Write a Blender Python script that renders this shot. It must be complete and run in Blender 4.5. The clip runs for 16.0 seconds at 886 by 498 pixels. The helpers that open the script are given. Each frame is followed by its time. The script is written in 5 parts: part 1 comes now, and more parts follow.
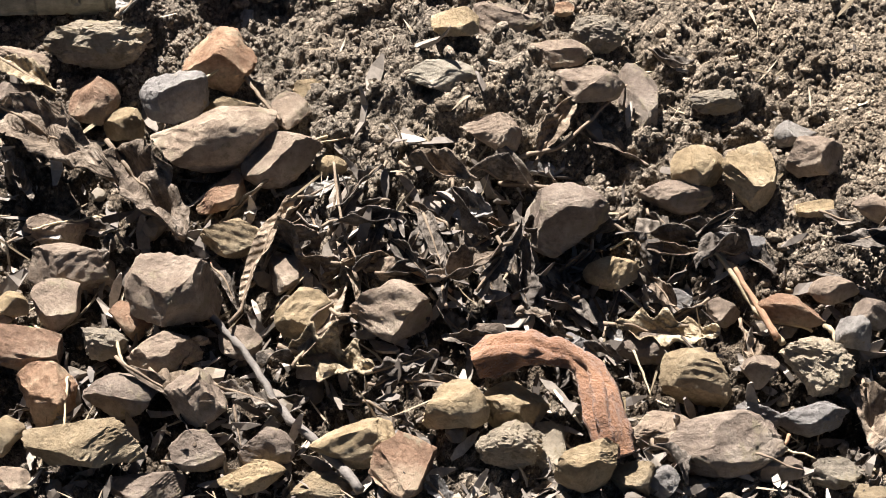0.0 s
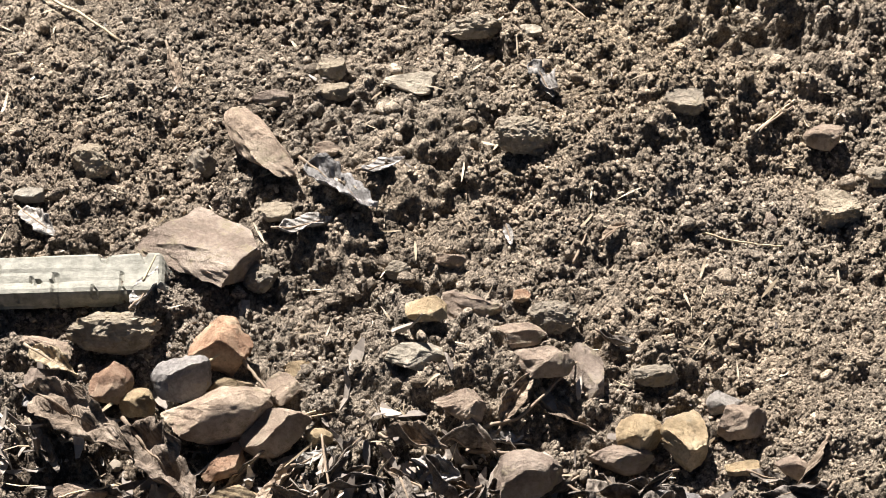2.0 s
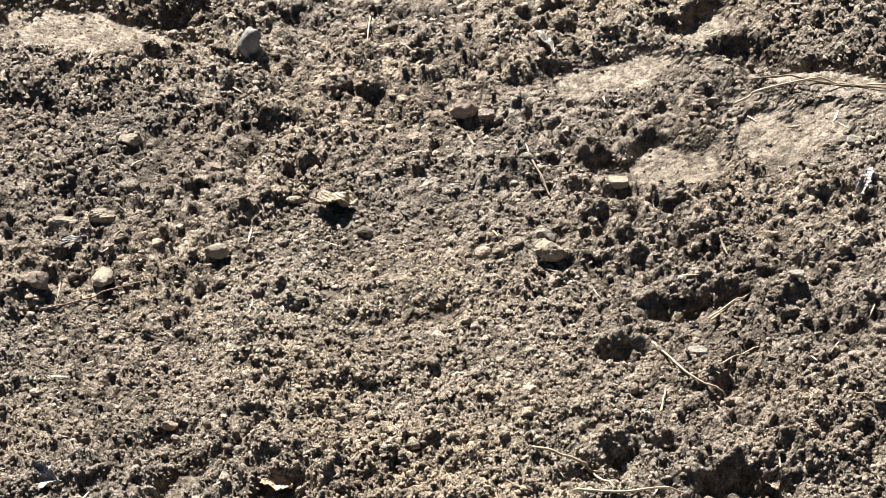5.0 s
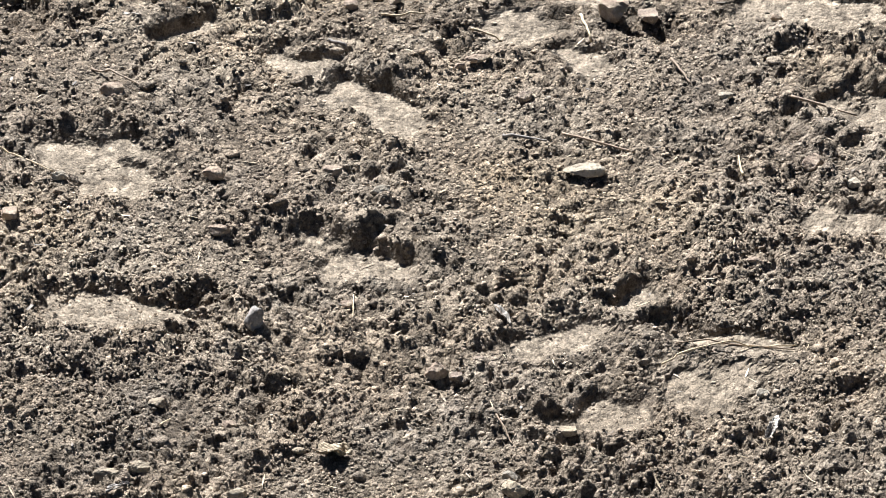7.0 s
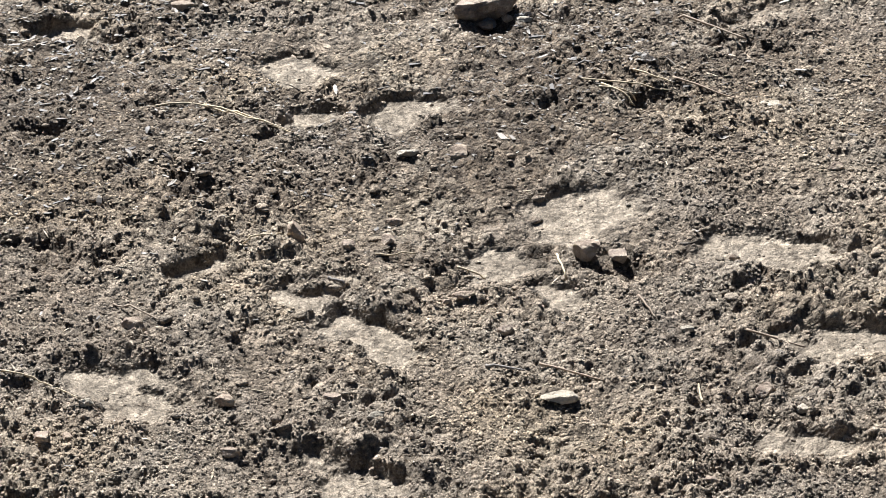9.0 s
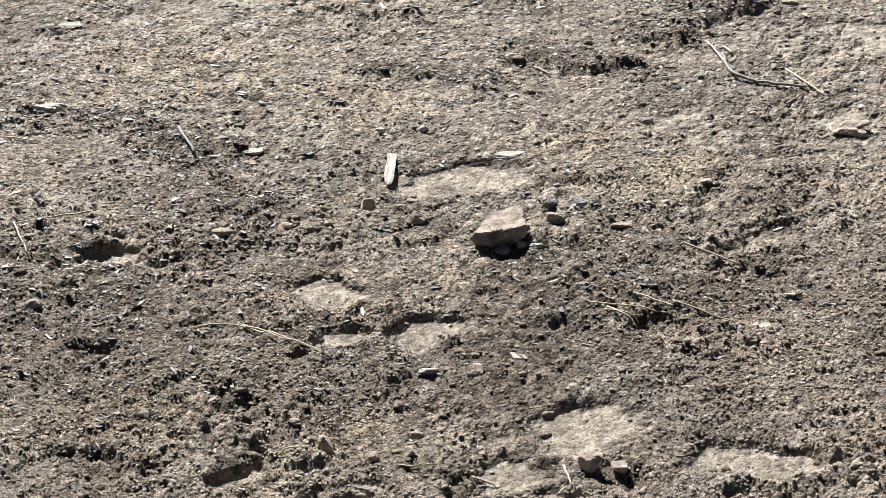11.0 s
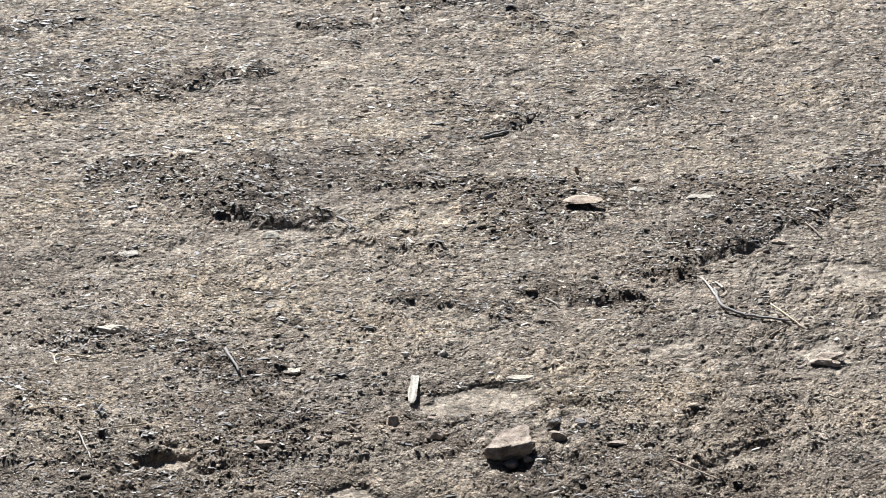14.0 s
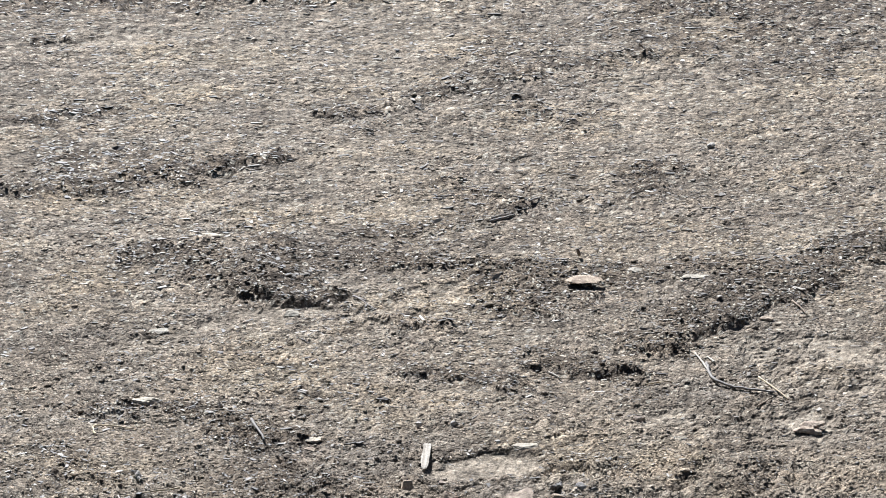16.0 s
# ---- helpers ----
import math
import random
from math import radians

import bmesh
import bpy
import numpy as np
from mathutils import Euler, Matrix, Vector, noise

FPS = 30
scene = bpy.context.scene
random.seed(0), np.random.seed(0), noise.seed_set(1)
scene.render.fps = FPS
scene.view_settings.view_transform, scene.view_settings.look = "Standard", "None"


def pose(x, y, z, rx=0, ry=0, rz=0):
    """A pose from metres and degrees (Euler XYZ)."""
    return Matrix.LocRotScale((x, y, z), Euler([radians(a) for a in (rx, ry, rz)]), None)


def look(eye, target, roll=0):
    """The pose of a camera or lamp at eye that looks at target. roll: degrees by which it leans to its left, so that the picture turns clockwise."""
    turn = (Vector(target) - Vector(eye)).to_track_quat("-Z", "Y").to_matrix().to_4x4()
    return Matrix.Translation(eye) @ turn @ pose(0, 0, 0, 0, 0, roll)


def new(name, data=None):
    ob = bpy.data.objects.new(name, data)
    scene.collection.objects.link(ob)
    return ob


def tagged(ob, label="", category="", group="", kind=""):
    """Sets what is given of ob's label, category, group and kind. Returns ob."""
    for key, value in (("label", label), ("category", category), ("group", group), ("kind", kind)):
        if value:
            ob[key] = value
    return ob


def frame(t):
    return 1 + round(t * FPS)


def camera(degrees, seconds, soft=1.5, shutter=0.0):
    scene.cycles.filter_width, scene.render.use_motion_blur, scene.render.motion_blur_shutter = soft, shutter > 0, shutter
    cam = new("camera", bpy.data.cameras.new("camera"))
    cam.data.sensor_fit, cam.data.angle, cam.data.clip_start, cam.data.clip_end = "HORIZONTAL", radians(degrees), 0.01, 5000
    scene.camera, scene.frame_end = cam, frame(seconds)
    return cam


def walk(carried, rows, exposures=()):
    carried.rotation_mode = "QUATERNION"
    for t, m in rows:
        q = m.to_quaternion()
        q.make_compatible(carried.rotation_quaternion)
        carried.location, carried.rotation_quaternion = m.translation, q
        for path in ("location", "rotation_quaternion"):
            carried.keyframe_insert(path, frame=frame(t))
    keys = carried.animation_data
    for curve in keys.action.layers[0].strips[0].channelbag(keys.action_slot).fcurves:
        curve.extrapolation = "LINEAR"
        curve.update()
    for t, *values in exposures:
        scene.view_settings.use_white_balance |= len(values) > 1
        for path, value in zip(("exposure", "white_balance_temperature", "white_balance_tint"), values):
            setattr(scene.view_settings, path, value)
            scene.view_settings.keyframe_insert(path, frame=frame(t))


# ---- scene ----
# camera and its walk
cam = camera(19.8, 16.0, soft=0.8)
PATH = [
    (0, (0.0000, 0.0000, 1.5000), (0.0001, 1.1565, -0.1317), 0.87),
    (0.5, (0.0051, -0.0206, 1.5379), (0.0055, 1.1731, -0.0668), 0.63),
    (1, (0.0133, -0.0318, 1.5733), (0.0142, 1.1979, -0.0039), 0.39),
    (1.5, (0.0115, -0.0887, 1.6533), (0.0187, 1.1796, 0.1068), 0.45),
    (2, (0.0114, -0.1467, 1.7316), (0.0204, 1.1599, 0.2175), 0.28),
    (2.5, (0.0168, -0.1910, 1.7948), (0.0196, 1.1609, 0.3208), -0.20),
    (3, (0.0164, -0.2478, 1.8686), (0.0181, 1.1537, 0.4417), -0.53),
    (3.5, (0.0173, -0.3010, 1.9466), (0.0171, 1.1517, 0.5719), -0.86),
    (4, (0.0033, -0.4293, 2.0819), (0.0158, 1.0705, 0.7589), -0.68),
    (4.5, (-0.0268, -0.6001, 2.2195), (0.0066, 0.9491, 0.9550), -0.33),
    (5, (-0.0289, -0.7019, 2.3150), (0.0072, 0.8866, 1.1004), -0.54),
    (5.2, (-0.0324, -0.7653, 2.3604), (0.0070, 0.8380, 1.1655), -0.60),
    (7.3, (-0.1770, -1.4184, 2.8335), (-0.0607, 0.2915, 1.8027), -0.04),
    (7.5, (-0.1804, -1.4619, 2.8655), (-0.0618, 0.2555, 1.8474), -0.01),
    (8, (-0.1791, -1.5522, 2.9313), (-0.0584, 0.1838, 1.9456), -0.01),
    (8.5, (-0.1845, -1.6858, 3.0180), (-0.0622, 0.0709, 2.0698), -0.01),
    (9, (-0.1944, -1.8511, 3.1212), (-0.0712, -0.0728, 2.2143), -0.00),
    (9.5, (-0.2092, -1.9932, 3.2203), (-0.0853, -0.1945, 2.3547), 0.01),
    (10, (-0.2102, -2.1333, 3.3083), (-0.0908, -0.3152, 2.4835), -0.22),
    (10.2, (-0.2090, -2.1907, 3.3432), (-0.0924, -0.3662, 2.5325), -0.22),
    (12.3, (-0.1818, -2.9090, 3.6727), (-0.0922, -1.0416, 2.9623), -0.20),
    (12.5, (-0.1843, -2.9843, 3.7046), (-0.0949, -1.1129, 3.0045), -0.10),
    (13, (-0.1955, -3.1294, 3.7851), (-0.1074, -1.2484, 3.1110), 0.20),
    (13.5, (-0.1975, -3.3077, 3.8701), (-0.1122, -1.4161, 3.2261), 0.36),
    (14, (-0.2047, -3.5535, 3.9531), (-0.1220, -1.6516, 3.3398), 0.44),
    (14.5, (-0.2043, -3.6859, 4.0274), (-0.1234, -1.7775, 3.4344), 0.45),
    (15, (-0.2163, -3.8818, 4.0899), (-0.1366, -1.9686, 3.5127), 0.45),
    (15.5, (-0.2519, -4.1869, 4.1577), (-0.1714, -2.2697, 3.5940), 0.37),
    (16, (-0.2483, -4.4181, 4.2372), (-0.1721, -2.4984, 3.6813), 0.26),
]
walk(cam, [(t, look(eye, target, roll)) for t, eye, target, roll in PATH],
     exposures=[(0.0, 1.66, 6000, 13), (1.5, 1.66, 6000, 13), (3.5, 1.64, 5980, 12), (5.0, 1.78, 5820, 11), (9.0, 1.58, 5560, 10), (12.5, 1.4, 5500, 10), (16.0, 1.3, 5350, 10)])

# sky and sun: a clear sun ahead of the camera and a little to its left
SUN_EL, SUN_AZ = radians(42), radians(-20)
world = bpy.data.worlds.new("sky")
scene.world = world
world.use_nodes = True
wn = world.node_tree.nodes
sky = wn.new("ShaderNodeTexSky")
sky.sky_type = "NISHITA"
sky.sun_disc = False
sky.sun_elevation, sky.sun_rotation = SUN_EL, SUN_AZ
world.node_tree.links.new(sky.outputs[0], wn["Background"].inputs[0])
wn["Background"].inputs[1].default_value = 0.012
sun_data = bpy.data.lights.new("sun", "SUN")
sun_data.energy, sun_data.angle, sun_data.color = 5.3, radians(0.53), (1.0, 0.93, 0.82)
sun = new("sun", sun_data)
to_sun = Vector((math.sin(SUN_AZ) * math.cos(SUN_EL), math.cos(SUN_AZ) * math.cos(SUN_EL), math.sin(SUN_EL)))
sun.matrix_world = look(tuple(to_sun * 30), (0, 0, 0))


# ---- materials ----
def mat(name):
    m = bpy.data.materials.new(name)
    m.use_nodes = True
    nt = m.node_tree
    return m, nt, nt.nodes["Principled BSDF"]


def nd(nt, kind, **vals):
    n = nt.nodes.new(kind)
    for k, v in vals.items():
        n.inputs[k].default_value = v
    return n


def place(nt, coord):
    """Where a texture sits: the object's own space, or the ground's grain, which coarsens towards the open field."""
    if coord == "grain":
        at = nt.nodes.new("ShaderNodeAttribute")
        at.attribute_name = "grain"
        return at.outputs["Vector"]
    return nt.nodes.new("ShaderNodeTexCoord").outputs[coord]


def noise_tex(nt, scale, detail=6.0, rough=0.6, coord="Object"):
    n = nd(nt, "ShaderNodeTexNoise", Scale=scale, Detail=detail, Roughness=rough)
    nt.links.new(place(nt, coord), n.inputs["Vector"])
    return n


def ramp(nt, src, stops):
    r = nt.nodes.new("ShaderNodeValToRGB")
    r.color_ramp.elements[0].position, r.color_ramp.elements[0].color = stops[0][0], (*stops[0][1], 1)
    r.color_ramp.elements[1].position, r.color_ramp.elements[1].color = stops[-1][0], (*stops[-1][1], 1)
    for p, c in stops[1:-1]:
        e = r.color_ramp.elements.new(p)
        e.color = (*c, 1)
    nt.links.new(src, r.inputs[0])
    return r.outputs[0]


def mixc(nt, fac, a, b, mode="MIX"):
    m = nt.nodes.new("ShaderNodeMix")
    m.data_type, m.blend_type = "RGBA", mode
    for sock, v in ((m.inputs[0], fac), (m.inputs[6], a), (m.inputs[7], b)):
        if isinstance(v, (int, float)):
            sock.default_value = v
        elif isinstance(v, tuple):
            sock.default_value = (*v, 1)
        else:
            nt.links.new(v, sock)
    return m.outputs[2]


def calc(nt, op, a, b, clamp=False):
    m = nt.nodes.new("ShaderNodeMath")
    m.operation, m.use_clamp = op, clamp
    for sock, v in zip(m.inputs, (a, b)):
        if isinstance(v, (int, float)):
            sock.default_value = v
        else:
            nt.links.new(v, sock)
    return m.outputs[0]


def bumped(nt, bsdf, src, strength, dist):
    b = nd(nt, "ShaderNodeBump", Strength=strength, Distance=dist)
    nt.links.new(src, b.inputs["Height"])
    nt.links.new(b.outputs[0], bsdf.inputs["Normal"])


def soil_material(name, island, contrast=1.0):
    """Dry crumbly earth. One attribute holds where the loose earth is darker with mouldering leaves, and where shade
    is painted into hollows and rubble.
    """
    m, nt, bs = mat(name)
    C = "Object" if island else "grain"
    fine = noise_tex(nt, 420, 4, 0.7, C)
    mid = noise_tex(nt, 38, 6, 0.65, C)
    wide = noise_tex(nt, 3.1, 5, 0.6)
    pale = ramp(nt, mid.outputs[0], [(0.3, SOIL_B), (0.5, SOIL_M), (0.72, SOIL_A)])
    pale = mixc(nt, ramp(nt, wide.outputs[0], [(0.4, (0, 0, 0)), (0.65, (1, 1, 1))]), pale, SOIL_W)
    packed = nt.nodes.new("ShaderNodeAttribute")
    packed.attribute_name = "trodden"
    drift = noise_tex(nt, 0.85, 6, 0.6)
    pale = mixc(nt, 1.0, pale, ramp(nt, drift.outputs[0], [(0.36, (0.7, 0.7, 0.72)), (0.5, (1.0, 1.0, 1.0)), (0.64, (1.16, 1.13, 1.04))]), "MULTIPLY")
    if not island:
        # Damp earth, plus the shade between lumps put into the colour.
        damp_and_shade = nt.nodes.new("ShaderNodeAttribute")
        damp_and_shade.attribute_name = "damp_and_shade"
        pale = mixc(nt, damp_and_shade.outputs["Fac"], pale, ramp(nt, mid.outputs[0], [(0.3, DAMP_AND_SHADE_A), (0.7, DAMP_AND_SHADE_B)]))
        pale = mixc(nt, packed.outputs["Fac"], pale, ramp(nt, mid.outputs[0], [(0.3, (0.17, 0.14, 0.105)), (0.7, (0.32, 0.268, 0.204))]))
    dark = ramp(nt, mid.outputs[0], [(0.3, HUMUS_AND_SHADE_A), (0.7, HUMUS_AND_SHADE_B)])
    at = nt.nodes.new("ShaderNodeAttribute")
    at.attribute_name = "humus_and_shade"
    rag1, rag2 = noise_tex(nt, 62, 6, 0.85, C), noise_tex(nt, 17, 5, 0.75, C)
    torn = calc(nt, "ADD", calc(nt, "MULTIPLY", calc(nt, "SUBTRACT", rag1.outputs[0], 0.5), 3.4), calc(nt, "MULTIPLY", calc(nt, "SUBTRACT", rag2.outputs[0], 0.5), 2.0))
    mould_and_shade = calc(nt, "MULTIPLY", calc(nt, "SUBTRACT", calc(nt, "ADD", calc(nt, "MULTIPLY", at.outputs["Fac"], 0.78), torn), 0.2), 1.9, True)
    col = mixc(nt, mould_and_shade if not island else at.outputs["Fac"], pale, dark)
    strewn = nt.nodes.new("ShaderNodeAttribute")
    strewn.attribute_name = "strewn"
    if not island:
        for scale, cut in ((75, 0.32), (150, 0.36)):
            cells = nd(nt, "ShaderNodeTexVoronoi", Scale=scale)
            nt.links.new(place(nt, C), cells.inputs["Vector"])
            sep = nt.nodes.new("ShaderNodeSeparateColor")
            nt.links.new(cells.outputs["Color"], sep.inputs[0])
            inside = calc(nt, "MULTIPLY", calc(nt, "LESS_THAN", cells.outputs["Distance"], cut), strewn.outputs["Fac"])
            light = calc(nt, "MULTIPLY", inside, calc(nt, "GREATER_THAN", sep.outputs[0], 0.72))
            dim = calc(nt, "MULTIPLY", inside, calc(nt, "LESS_THAN", sep.outputs[0], 0.36))
            col = mixc(nt, light, col, (0.34, 0.305, 0.245))
            col = mixc(nt, dim, col, (0.085, 0.066, 0.05))
    loose_at = nt.nodes.new("ShaderNodeAttribute")
    loose_at.attribute_name = "crust"
    speck = noise_tex(nt, 95, 8, 0.85, C)
    col = mixc(nt, 1.0, col, ramp(nt, speck.outputs[0], [(0.37, (0.33, 0.32, 0.31)), (0.48, (1.0, 1.0, 1.0)), (0.62, (1.6, 1.58, 1.55))]), "MULTIPLY")
    chips = noise_tex(nt, 42, 4, 0.8, C)
    col = mixc(nt, 1.0, col, ramp(nt, chips.outputs[0], [(0.38, (0.6, 0.59, 0.58)), (0.5, (1.0, 1.0, 1.0)), (0.64, (1.3, 1.29, 1.27))]), "MULTIPLY")
    if not island:
        under = calc(nt, "ADD", 0.97, calc(nt, "MULTIPLY", loose_at.outputs["Fac"], 0.02))
        col = mixc(nt, 1.0, col, under, "MULTIPLY")
    if island:
        ge = nt.nodes.new("ShaderNodeNewGeometry")
        ri = ramp(nt, ge.outputs["Random Per Island"], [(0, (1 - 0.3 * contrast,) * 3), (0.6, (1.08, 1.07, 1.06)), (1, (1 + 0.42 * contrast,) * 3)])
        col = mixc(nt, 1.0, col, ri, "MULTIPLY")
    grain = ramp(nt, fine.outputs[0], [(0.32, (0.5, 0.5, 0.5)), (0.68, (1.35, 1.35, 1.35))])
    col = mixc(nt, 1.0, col, grain, "MULTIPLY")
    nt.links.new(col, bs.inputs["Base Color"])
    bs.inputs["Roughness"].default_value = 0.95
    bs.inputs["Specular IOR Level"].default_value = 0.15
    warp = noise_tex(nt, 30, 4, 0.7, C)
    shift = nt.nodes.new("ShaderNodeVectorMath")
    shift.operation = "MULTIPLY_ADD"
    nt.links.new(warp.outputs["Color"], shift.inputs[0])
    shift.inputs[1].default_value = (0.012, 0.012, 0.012)
    nt.links.new(place(nt, C), shift.inputs[2])
    relief = calc(nt, "MULTIPLY", fine.outputs[0], 0.003 if island else 0.001)
    for scale, height in ((105, 0.010), (210, 0.006), (48, 0.013)):
        v = nd(nt, "ShaderNodeTexVoronoi", Scale=scale)
        nt.links.new(shift.outputs[0], v.inputs["Vector"])
        dome = calc(nt, "SUBTRACT", 1.0, calc(nt, "MULTIPLY", v.outputs["Distance"], v.outputs["Distance"]))
        relief = calc(nt, "ADD", relief, calc(nt, "MULTIPLY", dome, height * (0.3 if island else 1)))
    broad = noise_tex(nt, 26, 8, 0.75, C)
    relief = calc(nt, "ADD", relief, calc(nt, "MULTIPLY", broad.outputs[0], 0.012 if island else 0.018))
    if not island:
        coarse = nt.nodes.new("ShaderNodeAttribute")
        coarse.attribute_name = "coarse"
        relief = calc(nt, "MULTIPLY", relief, coarse.outputs["Fac"])
    b = nd(nt, "ShaderNodeBump", Strength=1.0, Distance=1.0)
    nt.links.new(calc(nt, "MULTIPLY", relief, calc(nt, "SUBTRACT", 1.0, calc(nt, "MULTIPLY", loose_at.outputs["Fac"], 0.78))), b.inputs["Height"])
    nt.links.new(b.outputs[0], bs.inputs["Normal"])
    return m


SOIL_A, SOIL_M, SOIL_B, SOIL_W = (0.41, 0.335, 0.25), (0.29, 0.233, 0.172), (0.165, 0.13, 0.093), (0.29, 0.245, 0.191)
# Dark ground tones; shade in gaps and hollows is painted with them too.
DAMP_AND_SHADE_A, DAMP_AND_SHADE_B = (0.055, 0.043, 0.03), (0.14, 0.11, 0.079)
HUMUS_AND_SHADE_A, HUMUS_AND_SHADE_B = (0.042, 0.031, 0.022), (0.15, 0.115, 0.08)
SOIL = soil_material("dry_earth", False)
CRUMB = soil_material("earth_crumbs", True)
FLAKE = soil_material("earth_flakes", True, 1.7)


def stone_material(name, a, b, dust):
    m, nt, bs = mat(name)
    oi = nt.nodes.new("ShaderNodeObjectInfo")
    big = noise_tex(nt, 22, 5, 0.6)
    fine = noise_tex(nt, 240, 5, 0.7)
    col = ramp(nt, big.outputs[0], [(0.34, tuple(v * 0.7 for v in a)), (0.45, a), (0.62, b)])
    tone = ramp(nt, oi.outputs["Random"], [(0, (0.78, 0.78, 0.8)), (1, (1.18, 1.14, 1.08))])
    col = mixc(nt, 1.0, col, tone, "MULTIPLY")
    grain = ramp(nt, fine.outputs[0], [(0.3, (0.68, 0.68, 0.68)), (0.7, (1.22, 1.22, 1.22))])
    col = mixc(nt, 1.0, col, grain, "MULTIPLY")
    soilc = noise_tex(nt, 60, 6, 0.75)
    mask = ramp(nt, soilc.outputs[0], [(0.62 - dust, (0, 0, 0)), (0.72 - dust, (1, 1, 1))])
    col = mixc(nt, mask, col, (0.30, 0.245, 0.16))
    nt.links.new(col, bs.inputs["Base Color"])
    bs.inputs["Roughness"].default_value = 0.8
    bs.inputs["Specular IOR Level"].default_value = 0.3
    rough = noise_tex(nt, 120, 8, 0.75)
    bumped(nt, bs, rough.outputs[0], 1.0, 0.007)
    return m


STONES = {
    "grey": stone_material("grey_brown_stone", (0.312, 0.24, 0.18), (0.516, 0.42, 0.324), 0.08),
    "tan": stone_material("yellow_tan_stone", (0.37, 0.28, 0.165), (0.56, 0.45, 0.295), 0.05),
    "rust": stone_material("rust_brown_stone", (0.336, 0.204, 0.126), (0.552, 0.408, 0.276), 0.06),
    "blue": stone_material("cool_grey_stone", (0.3, 0.276, 0.252), (0.48, 0.45, 0.408), 0.04),
    "pale": stone_material("pale_stone", (0.42, 0.37, 0.29), (0.56, 0.5, 0.4), 0.06),
    "dirty": stone_material("earth_caked_stone", (0.36, 0.302, 0.222), (0.52, 0.445, 0.335), 0.1),
}


def leaf_material(name, a, b, edge):
    m, nt, bs = mat(name)
    oi = nt.nodes.new("ShaderNodeObjectInfo")
    big = noise_tex(nt, 45, 6, 0.7)
    col = ramp(nt, big.outputs[0], [(0.36, tuple(v * 0.6 for v in a)), (0.44, a), (0.56, b), (0.68, edge)])
    spots = noise_tex(nt, 130, 5, 0.8)
    col = mixc(nt, 1.0, col, ramp(nt, spots.outputs[0], [(0.38, (0.5, 0.48, 0.45)), (0.52, (1, 1, 1))]), "MULTIPLY")
    tone = ramp(nt, oi.outputs["Random"], [(0, (0.72, 0.72, 0.74)), (1, (1.2, 1.16, 1.1))])
    col = mixc(nt, 1.0, col, tone, "MULTIPLY")
    nt.links.new(col, bs.inputs["Base Color"])
    bs.inputs["Roughness"].default_value = 0.75
    bs.inputs["Specular IOR Level"].default_value = 0.25
    fine = noise_tex(nt, 260, 4, 0.7)
    tcw = nt.nodes.new("ShaderNodeTexCoord")
    veins = nd(nt, "ShaderNodeTexWave", Scale=70.0, Distortion=4.0, Detail=3.0)
    veins.bands_direction = "DIAGONAL"
    nt.links.new(tcw.outputs["Object"], veins.inputs["Vector"])
    bumped(nt, bs, calc(nt, "ADD", fine.outputs[0], calc(nt, "MULTIPLY", veins.outputs["Fac"], 0.5)), 0.9, 0.003)
    return m


LEAVES = {
    "brown": leaf_material("dead_brown_leaf", (0.17, 0.128, 0.09), (0.31, 0.245, 0.18), (0.45, 0.37, 0.285)),
    "dark": leaf_material("mouldering_leaf", (0.11, 0.092, 0.075), (0.22, 0.188, 0.155), (0.34, 0.3, 0.255)),
    "pale": leaf_material("bleached_leaf", (0.33, 0.26, 0.165), (0.52, 0.43, 0.29), (0.6, 0.52, 0.38)),
    "grey": leaf_material("grey_white_leaf", (0.25, 0.235, 0.215), (0.42, 0.395, 0.365), (0.52, 0.49, 0.46)),
    "orange": leaf_material("pale_orange_leaf", (0.5, 0.34, 0.2), (0.62, 0.45, 0.29), (0.66, 0.52, 0.36)),
}


def scrap_material(name, dark, light, between=()):
    m, nt, bs = mat(name)
    ge = nt.nodes.new("ShaderNodeNewGeometry")
    col = ramp(nt, ge.outputs["Random Per Island"], [(0, dark), *(between or ((0.75, tuple((a + b) / 2 for a, b in zip(dark, light))),)), (1, light)])
    n = noise_tex(nt, 200, 4, 0.7)
    col = mixc(nt, 1.0, col, ramp(nt, n.outputs[0], [(0.3, (0.7, 0.7, 0.7)), (0.7, (1.2, 1.2, 1.2))]), "MULTIPLY")
    nt.links.new(col, bs.inputs["Base Color"])
    bs.inputs["Roughness"].default_value = 0.65
    return m


LITTER = scrap_material("leaf_scraps", (0.1, 0.08, 0.064), (0.48, 0.41, 0.33))
MULCH = scrap_material("bark_scraps", (0.07, 0.052, 0.04), (0.46, 0.4, 0.32))
STRAWBITS = scrap_material("straw_bits", (0.22, 0.16, 0.09), (0.6, 0.5, 0.34))
CHIPS = scrap_material("trodden_chips", (0.055, 0.042, 0.031), (0.46, 0.41, 0.34), ((0.5, (0.085, 0.065, 0.047)), (0.8, (0.17, 0.137, 0.103)), (0.94, (0.3, 0.26, 0.21))))
GRAVEL = scrap_material("gravel_stone", (0.08, 0.063, 0.047), (0.3, 0.24, 0.165))


